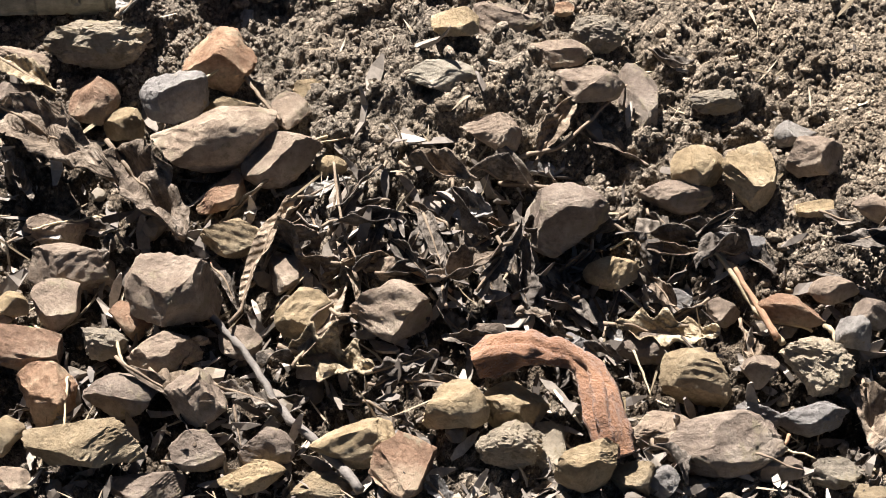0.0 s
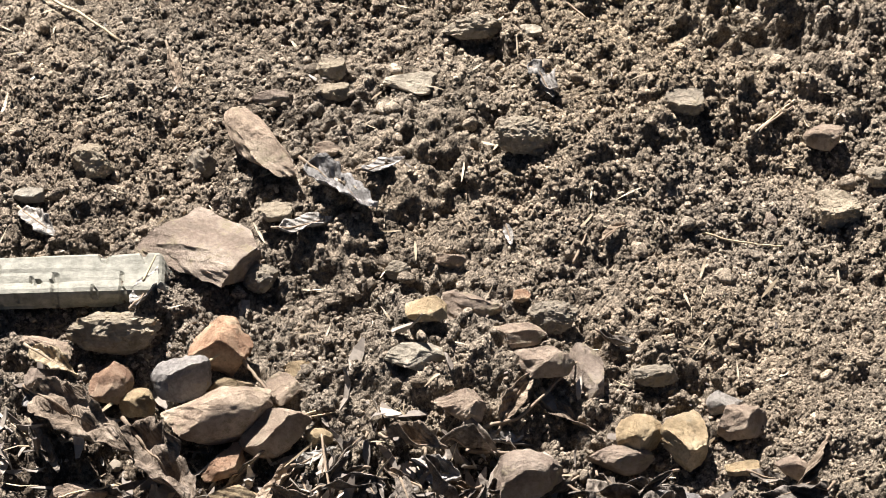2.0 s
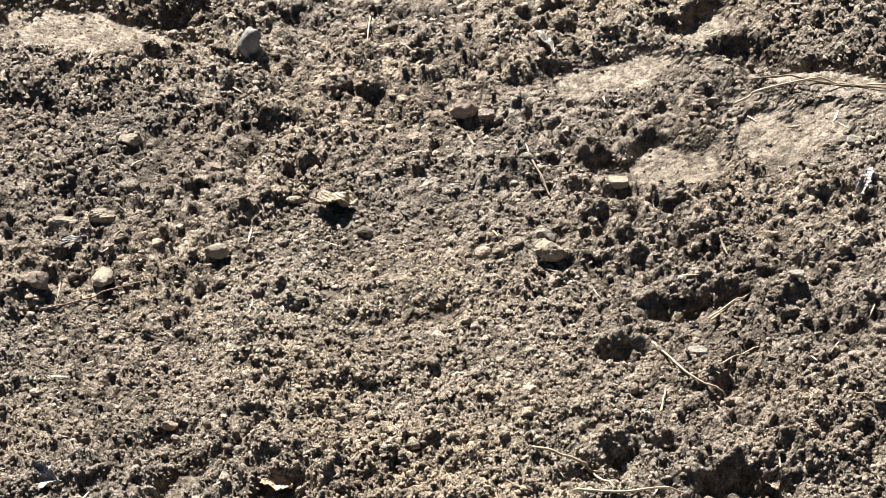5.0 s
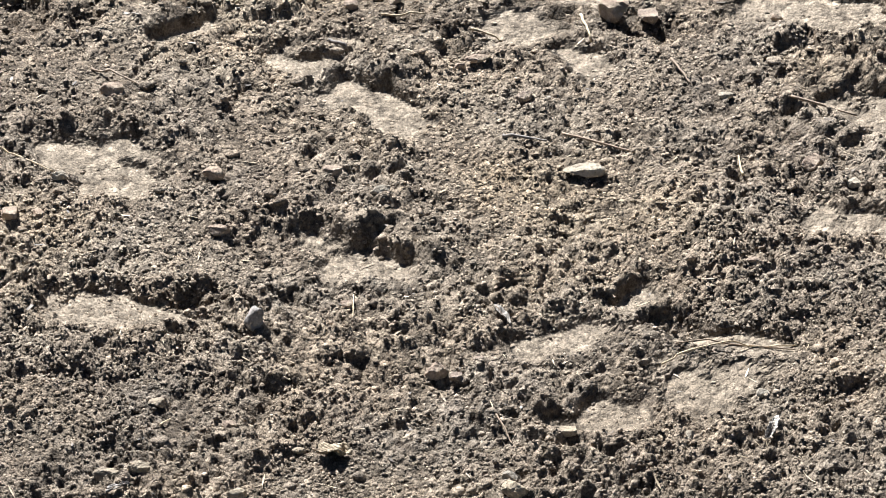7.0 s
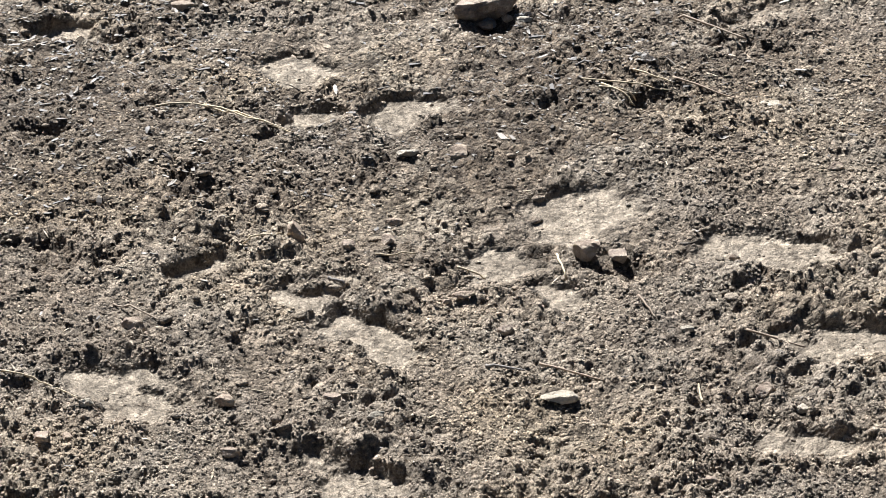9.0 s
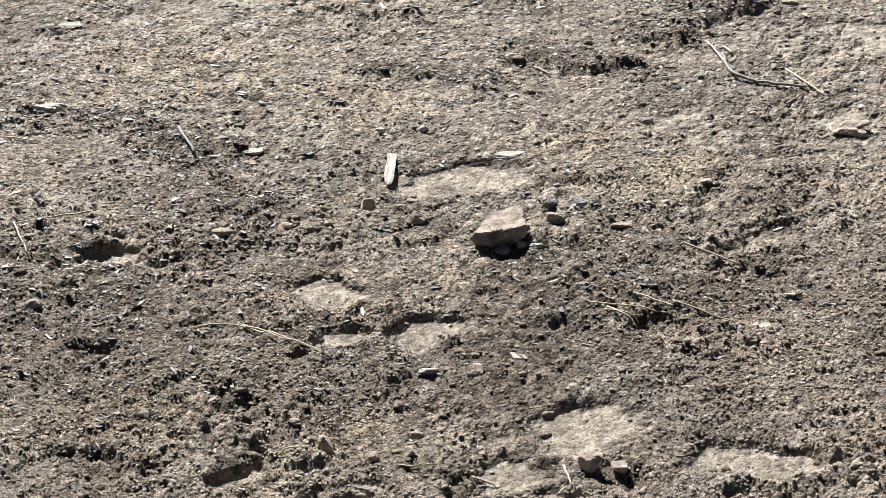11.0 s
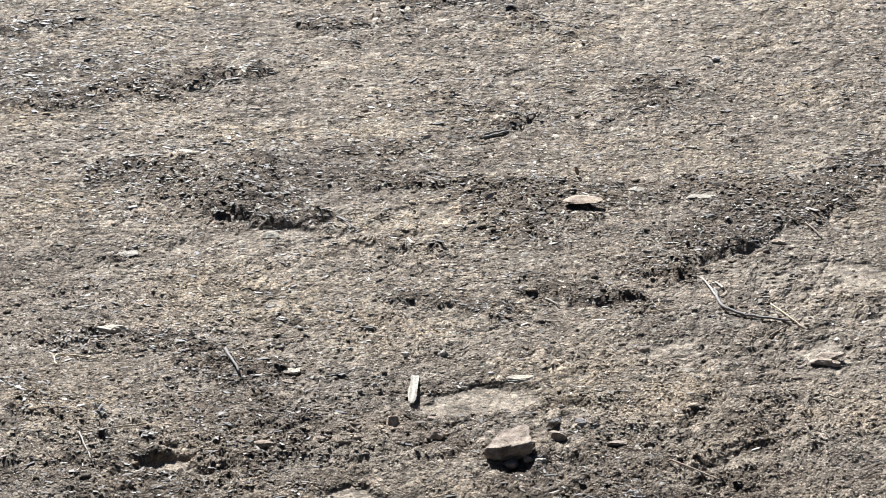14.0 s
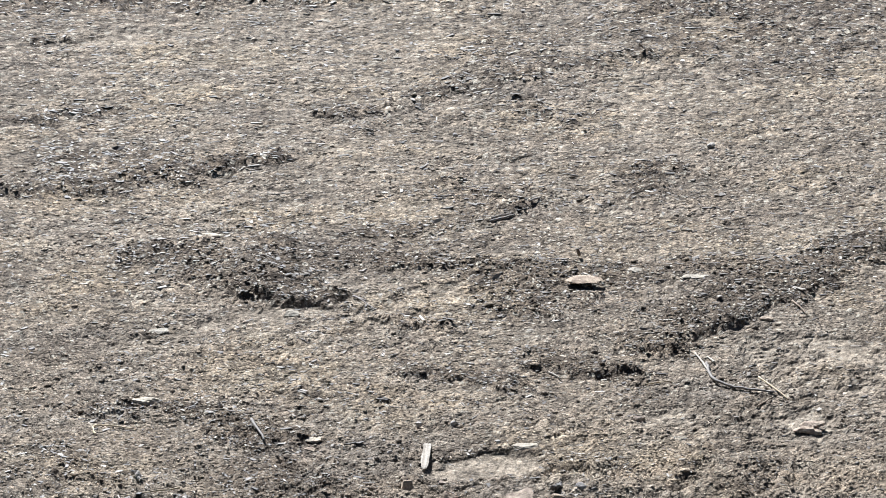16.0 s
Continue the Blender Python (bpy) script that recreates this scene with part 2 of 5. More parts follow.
def wood_material(name, a, b, stretch=18):
    m, nt, bs = mat(name)
    oi = nt.nodes.new("ShaderNodeObjectInfo")
    n = noise_tex(nt, 90, 6, 0.7)
    col = ramp(nt, n.outputs[0], [(0.3, a), (0.7, b)])
    tone = ramp(nt, oi.outputs["Random"], [(0, (0.8, 0.8, 0.8)), (1, (1.15, 1.15, 1.15))])
    col = mixc(nt, 1.0, col, tone, "MULTIPLY")
    nt.links.new(col, bs.inputs["Base Color"])
    bs.inputs["Roughness"].default_value = 0.75
    fine = noise_tex(nt, 300, 5, 0.7)
    bumped(nt, bs, fine.outputs[0], 0.6, 0.002)
    return m


WOODS = {
    "straw": wood_material("dry_straw", (0.38, 0.29, 0.17), (0.56, 0.46, 0.3)),
    "red": wood_material("reddish_stem", (0.25, 0.13, 0.07), (0.42, 0.25, 0.14)),
    "grey": wood_material("grey_bark", (0.13, 0.11, 0.095), (0.27, 0.235, 0.2)),
    "brown": wood_material("brown_twig", (0.16, 0.11, 0.07), (0.32, 0.24, 0.16)),
    "white": wood_material("bleached_wood", (0.26, 0.22, 0.17), (0.46, 0.41, 0.335)),
}


def mesh_object(name, verts, faces, material, parent=None, smooth=True):
    me = bpy.data.meshes.new(name)
    me.from_pydata([tuple(v) for v in verts], [], faces)
    me.materials.append(material)
    if smooth:
        me.shade_smooth()
    ob = new(name, me)
    if parent is not None:
        ob.parent = parent
    return ob


# ---- lie of the land ----
def hash2(ix, iy, k):
    h = (ix.astype(np.int64) * 374761393 + iy.astype(np.int64) * 668265263 + k * 974634641) & 0xFFFFFFFF
    h = ((h ^ (h >> 13)) * 1274126177) & 0xFFFFFFFF
    return ((h ^ (h >> 16)) & 0xFFFFFF) / float(0xFFFFFF)


def vnoise(x, y, k):
    ix, iy = np.floor(x), np.floor(y)
    fx, fy = x - ix, y - iy
    fx, fy = fx * fx * (3 - 2 * fx), fy * fy * (3 - 2 * fy)
    a, b = hash2(ix, iy, k), hash2(ix + 1, iy, k)
    c, d = hash2(ix, iy + 1, k), hash2(ix + 1, iy + 1, k)
    return (a * (1 - fx) + b * fx) * (1 - fy) + (c * (1 - fx) + d * fx) * fy


def fbm(x, y, k, octaves=4, gain=0.5):
    s, amp, tot = 0, 1.0, 0
    for o in range(octaves):
        s = s + amp * vnoise(x * 2.03**o + 17.3 * o, y * 2.03**o - 9.1 * o, k + o)
        tot += amp
        amp *= gain
    return s / tot


def pebbly(x, y, k):
    """Rounded lumps of many sizes, one to a cell: 0 between them, up to 1 on top; and each lump's own number."""
    ix, iy = np.floor(x), np.floor(y)
    best, which = np.zeros_like(x), np.zeros_like(x)
    for dx in (-1, 0, 1):
        for dy in (-1, 0, 1):
            cx, cy = ix + dx, iy + dy
            px, py = cx + hash2(cx, cy, k), cy + hash2(cx, cy, k + 1)
            own = hash2(cx, cy, k + 2)
            r = 0.3 + 0.5 * own
            d2 = ((x - px) ** 2 + (y - py) ** 2) / (r * r)
            top = np.power(np.clip(1 - d2, 0, 1), 0.65) * r * 1.25
            which = np.where(top > best, (own * 7.13) % 1.0, which)
            best = np.maximum(best, top)
    return best, which


FORMS = []
RELIEF = {"hollow": 1.0, "crust": 0.8, "print": 0.5, "band": 0.32, "hump": 1.0}


def form(kind, x, y, rx, ry, turn, h, humus_and_shade=0.0, smooth=0.0):
    """A hollow, a hump or a trodden patch: an ellipse of the ground, turned by degrees."""
    FORMS.append((kind, x, y, rx, ry, radians(turn), h, humus_and_shade, smooth))


def band(x0, y0, x1, y1, half, h, humus_and_shade=0.0, smooth=0.0):
    """A ridge, or a strip of loose earth, from one place to another."""
    n = math.hypot(x1 - x0, y1 - y0)
    form("band", (x0 + x1) / 2, (y0 + y1) / 2, n / 2, half, math.degrees(math.atan2(y1 - y0, x1 - x0)), h, humus_and_shade, smooth)


# The shade inside each hollow is also put into its dark colour.
form("hollow", 0.253, 1.834, 0.063, 0.026, 13, -0.022, 0.3, 0.3)
form("hollow", 0.422, 1.790, 0.062, 0.030, 10, -0.024, 0.2, 0.5)
form("hollow", 0.347, 1.878, 0.039, 0.021, 38, -0.016, 0.1, 0.3)
form("hollow", 0.292, 2.095, 0.048, 0.026, -1, -0.016, 0.3, 0.2)
form("hollow", -0.368, 1.953, 0.058, 0.026, 29, -0.018, 0.2, 0.4)
form("hollow", 0.418, 2.192, 0.063, 0.027, -1, -0.022, 0.3, 0.1)
form("hollow", 0.466, 2.059, 0.066, 0.023, 39, -0.016, 0.2, 0.3)
form("hollow", -0.297, 1.709, 0.031, 0.027, -1, -0.012, 0.3, 0)
form("hollow", 0.401, 2.191, 0.058, 0.032, -2, -0.02, 0.2, 0.2)
form("hollow", 0.586, 2.129, 0.061, 0.052, -18, -0.026, 0.3, 0.2)
form("hollow", 0.587, 2.868, 0.085, 0.042, -2, -0.022, 0.3, 0.3)
form("hollow", -0.380, 3.005, 0.087, 0.036, -2, -0.022, 0.4, 0.2)
form("hollow", -0.116, 2.326, 0.034, 0.031, -2, -0.016, 0.4, 0)
form("hollow", -0.770, 3.083, 0.054, 0.031, -4, -0.03, 0.2, 0.2)
form("hollow", -0.383, 2.991, 0.074, 0.028, -13, -0.028, 0.2, 0.2)
form("hollow", 0.591, 2.847, 0.070, 0.038, -22, -0.025, 0.2, 0.2)
form("hollow", -0.253, 3.225, 0.066, 0.046, -4, -0.026, 0.4, 0)
form("hollow", 0.710, 4.116, 0.090, 0.074, -4, -0.04, 0.5, 0)
form("hollow", 0.560, 4.276, 0.037, 0.057, -4, -0.03, 0.4, 0)
form("hollow", -0.837, 4.326, 0.085, 0.080, -4, -0.035, 0.7, 0)
form("hollow", -0.667, 4.283, 0.056, 0.079, -4, -0.03, 0.6, 0)
form("hollow", -0.022, 4.070, 0.075, 0.054, -4, -0.028, 0.5, 0)
form("hollow", -0.544, 3.120, 0.043, 0.040, -4, -0.024, 0.3, 0)
form("hollow", -0.156, 2.992, 0.047, 0.043, -4, -0.024, 0.3, 0)
form("hollow", 0.884, 2.580, 0.066, 0.048, -4, -0.03, 0.3, 0)
form("hollow", 1.174, 7.893, 0.169, 0.096, -3, -0.05, 0.7, 0)
form("hollow", 1.433, 8.284, 0.133, 0.068, -3, -0.04, 0.7, 0)
form("hollow", 0.926, 5.165, 0.100, 0.107, -3, -0.045, 0.6, 0)
form("hollow", 0.728, 5.883, 0.064, 0.101, -3, -0.045, 0.5, 0)
form("hollow", -0.940, 5.128, 0.059, 0.076, -3, -0.04, 0.5, 0)
form("hollow", -0.432, 4.774, 0.084, 0.053, -3, -0.035, 0.5, 0)
form("hollow", 0.527, 5.843, 0.077, 0.066, -3, -0.03, 0.4, 0)
form("crust", -0.044, 2.125, 0.131, 0.077, -1, -0.004, 0.4, 0.7)
form("crust", 0.052, 2.079, 0.064, 0.050, 41, 0.006, -0.3, 0.6)
form("crust", 0.226, 1.910, 0.090, 0.048, 20, 0.01, -0.3, 0.7)
form("crust", 0.343, 1.634, 0.069, 0.043, 13, 0.006, -0.3, 0.6)
form("crust", -0.347, 1.821, 0.039, 0.067, -1, -0.004, 0, 0.7)
form("crust", -0.195, 1.780, 0.038, 0.046, -1, 0, 0, 0.6)
form("crust", 0.269, 1.697, 0.047, 0.077, 26, -0.004, 0.1, 0.6)
form("crust", -0.570, 2.967, 0.248, 0.080, -11, 0.006, -0.3, 0.85)
form("crust", 0.322, 2.818, 0.196, 0.076, 15, 0.01, -0.3, 0.85)
form("crust", 0.581, 2.643, 0.176, 0.112, 6, 0.012, -0.3, 0.8)
form("crust", 0.138, 2.323, 0.093, 0.056, -2, 0.008, -0.3, 0.5)
form("crust", -0.149, 2.245, 0.150, 0.034, -2, 0.01, -0.1, 0.4)
form("crust", -0.583, 3.621, 0.219, 0.106, -44, 0.006, -0.3, 0.85)
form("crust", -0.111, 4.076, 0.218, 0.141, -41, 0.006, -0.2, 0.7)
form("crust", -0.012, 3.823, 0.143, 0.066, -41, 0.006, -0.2, 0.6)
form("crust", 0.369, 4.211, 0.170, 0.140, -15, 0.01, -0.2, 0.85)
form("crust", 1.077, 4.202, 0.212, 0.102, -4, 0.008, -0.2, 0.7)
form("crust", -0.520, 2.949, 0.219, 0.055, -4, 0.008, -0.2, 0.8)
form("crust", -0.088, 3.126, 0.194, 0.078, -13, 0.01, -0.2, 0.7)
form("crust", 0.358, 2.826, 0.230, 0.057, 17, 0.01, -0.3, 0.85)
form("crust", 1.156, 3.701, 0.145, 0.094, -4, 0.008, -0.3, 0.8)
form("crust", 1.012, 3.200, 0.134, 0.107, -4, 0.008, -0.2, 0.7)
form("crust", 0.517, 4.017, 0.068, 0.074, -4, 0.008, -0.2, 0.7)
form("crust", 0.222, 3.255, 0.317, 0.142, -4, 0, -0.15, 0.35)
form("crust", -0.235, 8.982, 0.684, 0.464, -28, 0.01, -0.3, 0.75)
form("crust", 0.028, 9.608, 0.437, 0.330, -3, 0.01, -0.3, 0.8)
form("crust", 2.181, 8.143, 0.451, 0.421, 12, 0.012, -0.4, 0.95)
form("crust", 0.823, 7.173, 0.531, 0.425, -3, 0.01, -0.2, 0.5)
form("crust", -1.065, 8.530, 0.697, 0.525, -3, 0.01, -0.2, 0.6)
form("crust", 1.667, 7.129, 0.627, 0.356, -3, 0.01, -0.25, 0.7)
form("crust", 0.378, 6.593, 0.206, 0.254, -3, 0.008, -0.2, 0.4)
form("crust", 1.414, 5.880, 0.265, 0.211, 38, 0.004, -0.1, 0.6)
form("crust", -0.158, 5.610, 0.150, 0.078, -15, 0.008, -0.2, 0.5)
form("crust", -0.870, 6.114, 0.131, 0.092, -3, 0.008, -0.2, 0.5)
form("crust", 0.477, 12.376, 1.003, 0.631, -1, 0.01, -0.3, 0.8)
form("crust", 2.835, 13.777, 1.256, 1.304, -1, 0.01, -0.2, 0.6)
form("crust", -1.603, 14.828, 1.742, 1.015, -1, 0.01, -0.3, 0.7)
form("crust", -0.834, 11.295, 0.578, 0.556, -1, 0.01, -0.2, 0.6)
form("crust", 0.093, 9.311, 0.352, 0.380, -1, 0.01, -0.2, 0.5)
form("crust", -1.221, 8.921, 0.930, 0.411, -1, 0.01, -0.2, 0.5)
form("crust", 2.199, 7.968, 0.587, 0.551, -1, 0.01, -0.3, 0.9)
form("crust", -2.449, 16.841, 1.432, 0.736, -1, 0.01, -0.3, 0.8)
form("crust", 1.899, 11.374, 1.098, 0.569, -1, 0, -0.1, 0.5)
form("print", -0.603, 3.591, 0.220, 0.090, -44, -0.012, -0.4, 1)
form("print", -0.043, 3.127, 0.173, 0.080, -26, -0.02, -0.4, 1)
form("print", -0.527, 2.941, 0.218, 0.064, -9, -0.02, -0.4, 1)
form("print", 0.318, 2.815, 0.150, 0.057, 13, -0.014, -0.4, 1)
form("print", 0.521, 2.954, 0.085, 0.041, 29, -0.014, -0.4, 1)
form("print", 0.694, 2.777, 0.142, 0.050, -13, -0.022, -0.4, 1)
form("print", 0.589, 2.619, 0.089, 0.066, -4, -0.01, -0.4, 1)
form("print", -0.787, 3.019, 0.049, 0.035, -4, -0.022, -0.4, 1)
form("print", 0.384, 4.219, 0.156, 0.119, -26, -0.015, -0.4, 1)
form("print", 0.525, 4.015, 0.066, 0.072, -4, -0.02, -0.4, 1)
form("print", 1.090, 4.201, 0.203, 0.102, 3, -0.014, -0.4, 1)
form("print", -0.171, 4.063, 0.126, 0.071, -24, -0.012, -0.4, 1)
form("print", 0.005, 3.827, 0.188, 0.061, -51, -0.012, -0.4, 1)
form("print", -0.428, 4.188, 0.137, 0.048, 37, -0.01, -0.4, 1)
form("print", 1.070, 3.201, 0.086, 0.096, -4, -0.014, -0.4, 1)
form("print", 0.393, 2.575, 0.126, 0.059, 20, -0.01, -0.4, 1)
form("print", -0.159, 5.605, 0.155, 0.112, -28, -0.018, -0.4, 1)
form("print", -0.857, 5.953, 0.145, 0.102, -4, -0.015, -0.4, 1)
form("print", -0.094, 5.213, 0.127, 0.099, -45, -0.02, -0.4, 1)
form("print", 0.194, 5.235, 0.164, 0.114, 8, -0.012, -0.2, 0.7)
form("print", 0.632, 4.492, 0.196, 0.147, 17, -0.012, -0.2, 0.8)
form("print", 1.235, 3.701, 0.165, 0.093, -4, -0.015, -0.4, 1)
form("print", 0.401, 6.624, 0.315, 0.177, 4, -0.012, -0.4, 1)
band(-1.046, 7.452, -0.615, 6.973, 0.186, 0.03, 0.6, 0)
band(-1.590, 7.301, -1.044, 7.415, 0.220, 0.015, 0.3, 0)
band(0.658, 8.224, 1.299, 7.862, 0.148, 0.045, 0.8, 0)
band(1.272, 8.276, 1.811, 8.826, 0.179, 0.04, 0.8, 0)
band(1.756, 8.829, 2.881, 10.329, 0.230, 0.035, 0.7, 0)
band(-1.037, 9.981, -0.404, 9.230, 0.229, 0.045, 0.8, 0)
band(-0.404, 9.182, 0.415, 8.627, 0.131, 0.03, 0.6, 0)
band(-0.004, 8.052, 0.622, 7.740, 0.112, 0.03, 0.6, 0)
band(0.494, 7.709, 0.857, 7.537, 0.092, 0.02, 0.4, 0)
band(-0.233, 10.101, 1.070, 9.814, 0.153, 0.03, 0.6, 0)
band(0.517, 8.989, 1.056, 9.656, 0.140, 0.025, 0.6, 0)
band(0.727, 6.638, 1.064, 6.557, 0.155, 0.02, 0.5, 0)
band(1.311, 6.356, 1.669, 6.461, 0.163, 0.03, 0.3, 0)
band(1.510, 6.194, 1.726, 6.273, 0.048, -0.03, 0.3, 0)
band(1.481, 6.019, 1.693, 6.096, 0.041, -0.025, 0.3, 0)
band(-0.532, 6.453, 0.120, 6.419, 0.175, 0.02, 0.5, 0)
band(-1.293, 5.802, -0.404, 5.442, 0.181, 0.01, 0.45, 0)
band(0.475, 5.709, 1.267, 5.355, 0.212, 0.015, 0.3, 0)
band(-2.492, 11.614, -1.422, 12.031, 0.163, 0.05, 0.75, 0)
band(-1.422, 12.031, -0.718, 12.448, 0.140, 0.05, 0.7, 0)
band(-2.756, 13.670, -1.903, 13.981, 0.147, 0.045, 0.7, 0)
band(-0.377, 13.622, -0.128, 13.873, 0.165, 0.04, 0.6, 0)
band(-0.128, 13.873, 1.016, 14.779, 0.156, 0.03, 0.4, 0)
band(1.031, 15.025, 2.444, 16.002, 0.175, 0.03, 0.4, 0)
band(-1.014, 9.784, -0.547, 9.381, 0.205, 0.04, 0.6, 0)
band(0.488, 10.925, 0.865, 11.257, 0.193, 0.035, 0.6, 0)
band(-0.153, 10.613, 0.482, 10.793, 0.157, 0.03, 0.4, 0)
band(0.605, 9.861, 1.291, 9.729, 0.164, 0.04, 0.6, 0)
band(1.453, 8.360, 2.375, 9.476, 0.167, 0.02, 0.4, 0)
band(2.375, 9.476, 3.080, 10.539, 0.193, 0.02, 0.4, 0)
band(-3.103, 16.375, -2.473, 16.600, 0.143, 0.04, 0.5, 0)
band(-1.646, 10.273, -1.025, 10.018, 0.170, 0.03, 0.5, 0)
band(1.027, 9.735, 2.183, 9.708, 0.233, 0.01, 0.3, 0)
band(-3.316, 18.033, 0.216, 18.476, 0.336, 0.0, 0.5, 0)
band(2.497, 18.053, 4.604, 17.884, 0.556, 0.0, 0.55, 0)
band(-0.987, 4.566, -0.357, 4.279, 0.178, 0.012, 0.45, 0)
band(-0.202, 4.511, 0.473, 4.155, 0.161, 0.012, 0.5, 0)
band(-1.055, 5.356, -0.280, 4.700, 0.292, 0.015, 0.25, 0)
band(-0.231, 4.734, 0.160, 4.783, 0.116, 0.012, 0.5, 0)
band(1.065, 4.049, 1.399, 4.058, 0.085, 0.012, 0.5, 0)
band(0.628, 4.178, 0.816, 4.099, 0.079, -0.01, 0.5, 0)
band(0.711, 5.593, 1.196, 5.244, 0.183, 0.01, 0.35, 0)
form("hump", 0.015, 1.049, 0.109, 0.083, -23, 0.012, 0.55, 0)
# Rubble floor: dark leaf bits, and shade between stones painted in.
form("hump", -0.170, 0.959, 0.166, 0.122, 1, -0.018, 0.8, 0)
form("hump", 0.186, 0.970, 0.151, 0.104, 1, -0.018, 1.15, 0)
form("hump", -0.277, 1.115, 0.083, 0.104, 1, -0.015, 0.7, 0)
form("hump", -0.224, 1.455, 0.131, 0.103, 0, 0, 0.45, 0)
form("hump", 0.014, 1.200, 0.085, 0.055, 1, 0.02, -0.5, 0)
form("hump", -0.128, 1.653, 0.160, 0.113, -1, 0, 0.35, 0)
form("hump", -0.299, 1.727, 0.113, 0.109, -1, 0, 0.3, 0)
form("hump", -0.380, 2.502, 0.264, 0.240, -2, 0, 0.1, 0)
form("hump", 0.199, 5.069, 1.970, 0.518, -3, 0, 0.5, 0)
form("hump", -0.849, 6.113, 0.719, 0.636, -3, 0, 0.45, 0)
form("hump", 1.169, 5.673, 0.758, 0.594, -3, 0, 0.4, 0)
form("hump", -0.605, 4.836, 0.686, 0.656, -4, 0, 0.2, 0)
form("hump", 1.018, 9.482, 1.016, 0.633, -1, 0, 0.3, 0)
form("hump", -0.987, 9.726, 0.620, 0.433, -1, 0, 0.3, 0)
form("hump", 2.729, 16.043, 1.962, 1.388, -1, 0, 0.3, 0)
form("hump", 1.377, 11.673, 1.227, 0.733, -1, 0, 0.25, 0)
form("hump", -1.811, 12.191, 1.137, 0.617, -1, 0, 0.2, 0)


def spread(y):
    return np.interp(y, [0.6, 1.0, 1.8, 3.0, 4.4, 6.0, 8.0, 12.0, 16.0, 26.0], [0.36, 0.41, 0.66, 1.06, 1.42, 2.0, 2.46, 3.2, 3.9, 5.8])


def fineness(y):
    """How many of the finest grains go to a metre: fewer with the distance."""
    return 2480 * np.power(np.maximum(y, 0.5), -0.87)


def middle(y):
    return 0.04 * y - 0.02


def row_step(y):
    return 4.0 / (fineness(y) * np.interp(y, [1, 1.8, 4.4, 8, 16], [0.79, 0.68, 0.47, 0.33, 0.24]))


def land(x, y):
    """Height, darkness (mouldering leaves and painted shade) and looseness of the ground at places."""
    x, y = np.asarray(x, float), np.asarray(y, float)
    h, hum_and_shade, smo, tread = (np.zeros_like(x) for _ in range(4))
    wx = x + (0.06 + 0.02 * y) * (fbm(x * 7, y * 7, 90, 3) - 0.5)
    wy = y + (0.06 + 0.03 * y) * (fbm(x * 7, y * 7, 95, 3) - 0.5)
    for kind, cx, cy, rx, ry, turn, dh, humus_and_shade, smooth in FORMS:
        reach = 2.2 * max(rx, ry)
        near = (np.abs(wx - cx) < reach) & (np.abs(wy - cy) < reach)
        if not near.any():
            continue
        u = ((wx[near] - cx) * math.cos(turn) + (wy[near] - cy) * math.sin(turn)) / rx
        v = (-(wx[near] - cx) * math.sin(turn) + (wy[near] - cy) * math.cos(turn)) / ry
        if kind == "band":
            g = np.exp(-1.6 * v**4) * np.exp(-((np.clip(np.abs(u) - 0.85, 0, 9) * 4) ** 2))
        else:
            d = u * u + v * v
            g = np.exp(-1.2 * d * d)
            if kind == "hollow":
                g = np.exp(-0.9 * d**2) * 0.9
            if kind in ("crust", "print"):
                g = np.exp(-0.8 * d**2)
        h[near] += dh * g * RELIEF[kind]
        hum_and_shade[near] += humus_and_shade * g
        smo[near] = np.maximum(smo[near], 0.85 * smooth * g)
        tread[near] = np.maximum(tread[near], g * (kind == "print"))
    patch = fbm(x * (3.2 / (1 + 0.18 * y)), y * (3.2 / (1 + 0.18 * y)), 11, 4, 0.55)
    wide = fbm(x * 0.9, y * 0.6, 21, 3)
    P, along = fineness(y), 2480 / 0.13 * np.power(np.maximum(y, 0.5), 0.13)
    frayed = fbm(x * P * 0.010, along * 0.008, 131, 5, 0.7) - 0.5
    torn = fbm(x * P * 0.007, along * 0.006, 231, 6, 0.7) - 0.5
    smo = smo * np.clip(1.3 - 0.08 * y, 0.45, 1)
    smo = np.clip((smo + 2.2 * torn * np.clip(smo * 3, 0, 1) - 0.15) * 1.6, 0, 1)
    smo = np.maximum(smo, np.clip(tread * 1.6 + 1.0 * torn - 0.25, 0, 1))
    bare = np.clip((patch - 0.5 - 0.01) * 9 + 3.0 * torn, 0, 1) * np.interp(y, [1.3, 1.7, 2.4, 2.8, 6, 8], [0, 0.75, 0.6, 0.1, 0.1, 0.45])
    smo = np.maximum(smo, bare * 0.8)
    dark = np.clip((fbm(x * (3.0 / (1 + 0.08 * y)), y * (3.2 / (1 + 0.08 * y)), 31, 6, 0.7) - 0.42) * 4, 0, 1)
    dark = dark * np.interp(y, [0, 2.5, 4.2, 5, 7, 8.5, 22], [0, 0.1, 0.15, 0.3, 0.4, 0.35, 0.35])
    hum_and_shade = hum_and_shade * (1 - 0.8 * tread) * np.interp(y, [6, 8], [1, 1.5]) + dark * (1 - smo)
    hum_and_shade = np.clip((hum_and_shade + 2.6 * frayed * np.clip(hum_and_shade * 3, 0, 1) - 0.1) * 1.25, 0, 1)
    rough = np.clip(1 - 0.93 * smo, 0, 1) * np.interp(y, [6, 8], [1, 0.7]) + np.interp(y, [5.5, 8], [0, 0.7]) * hum_and_shade
    far = 1 / (1 + 0.10 * y)
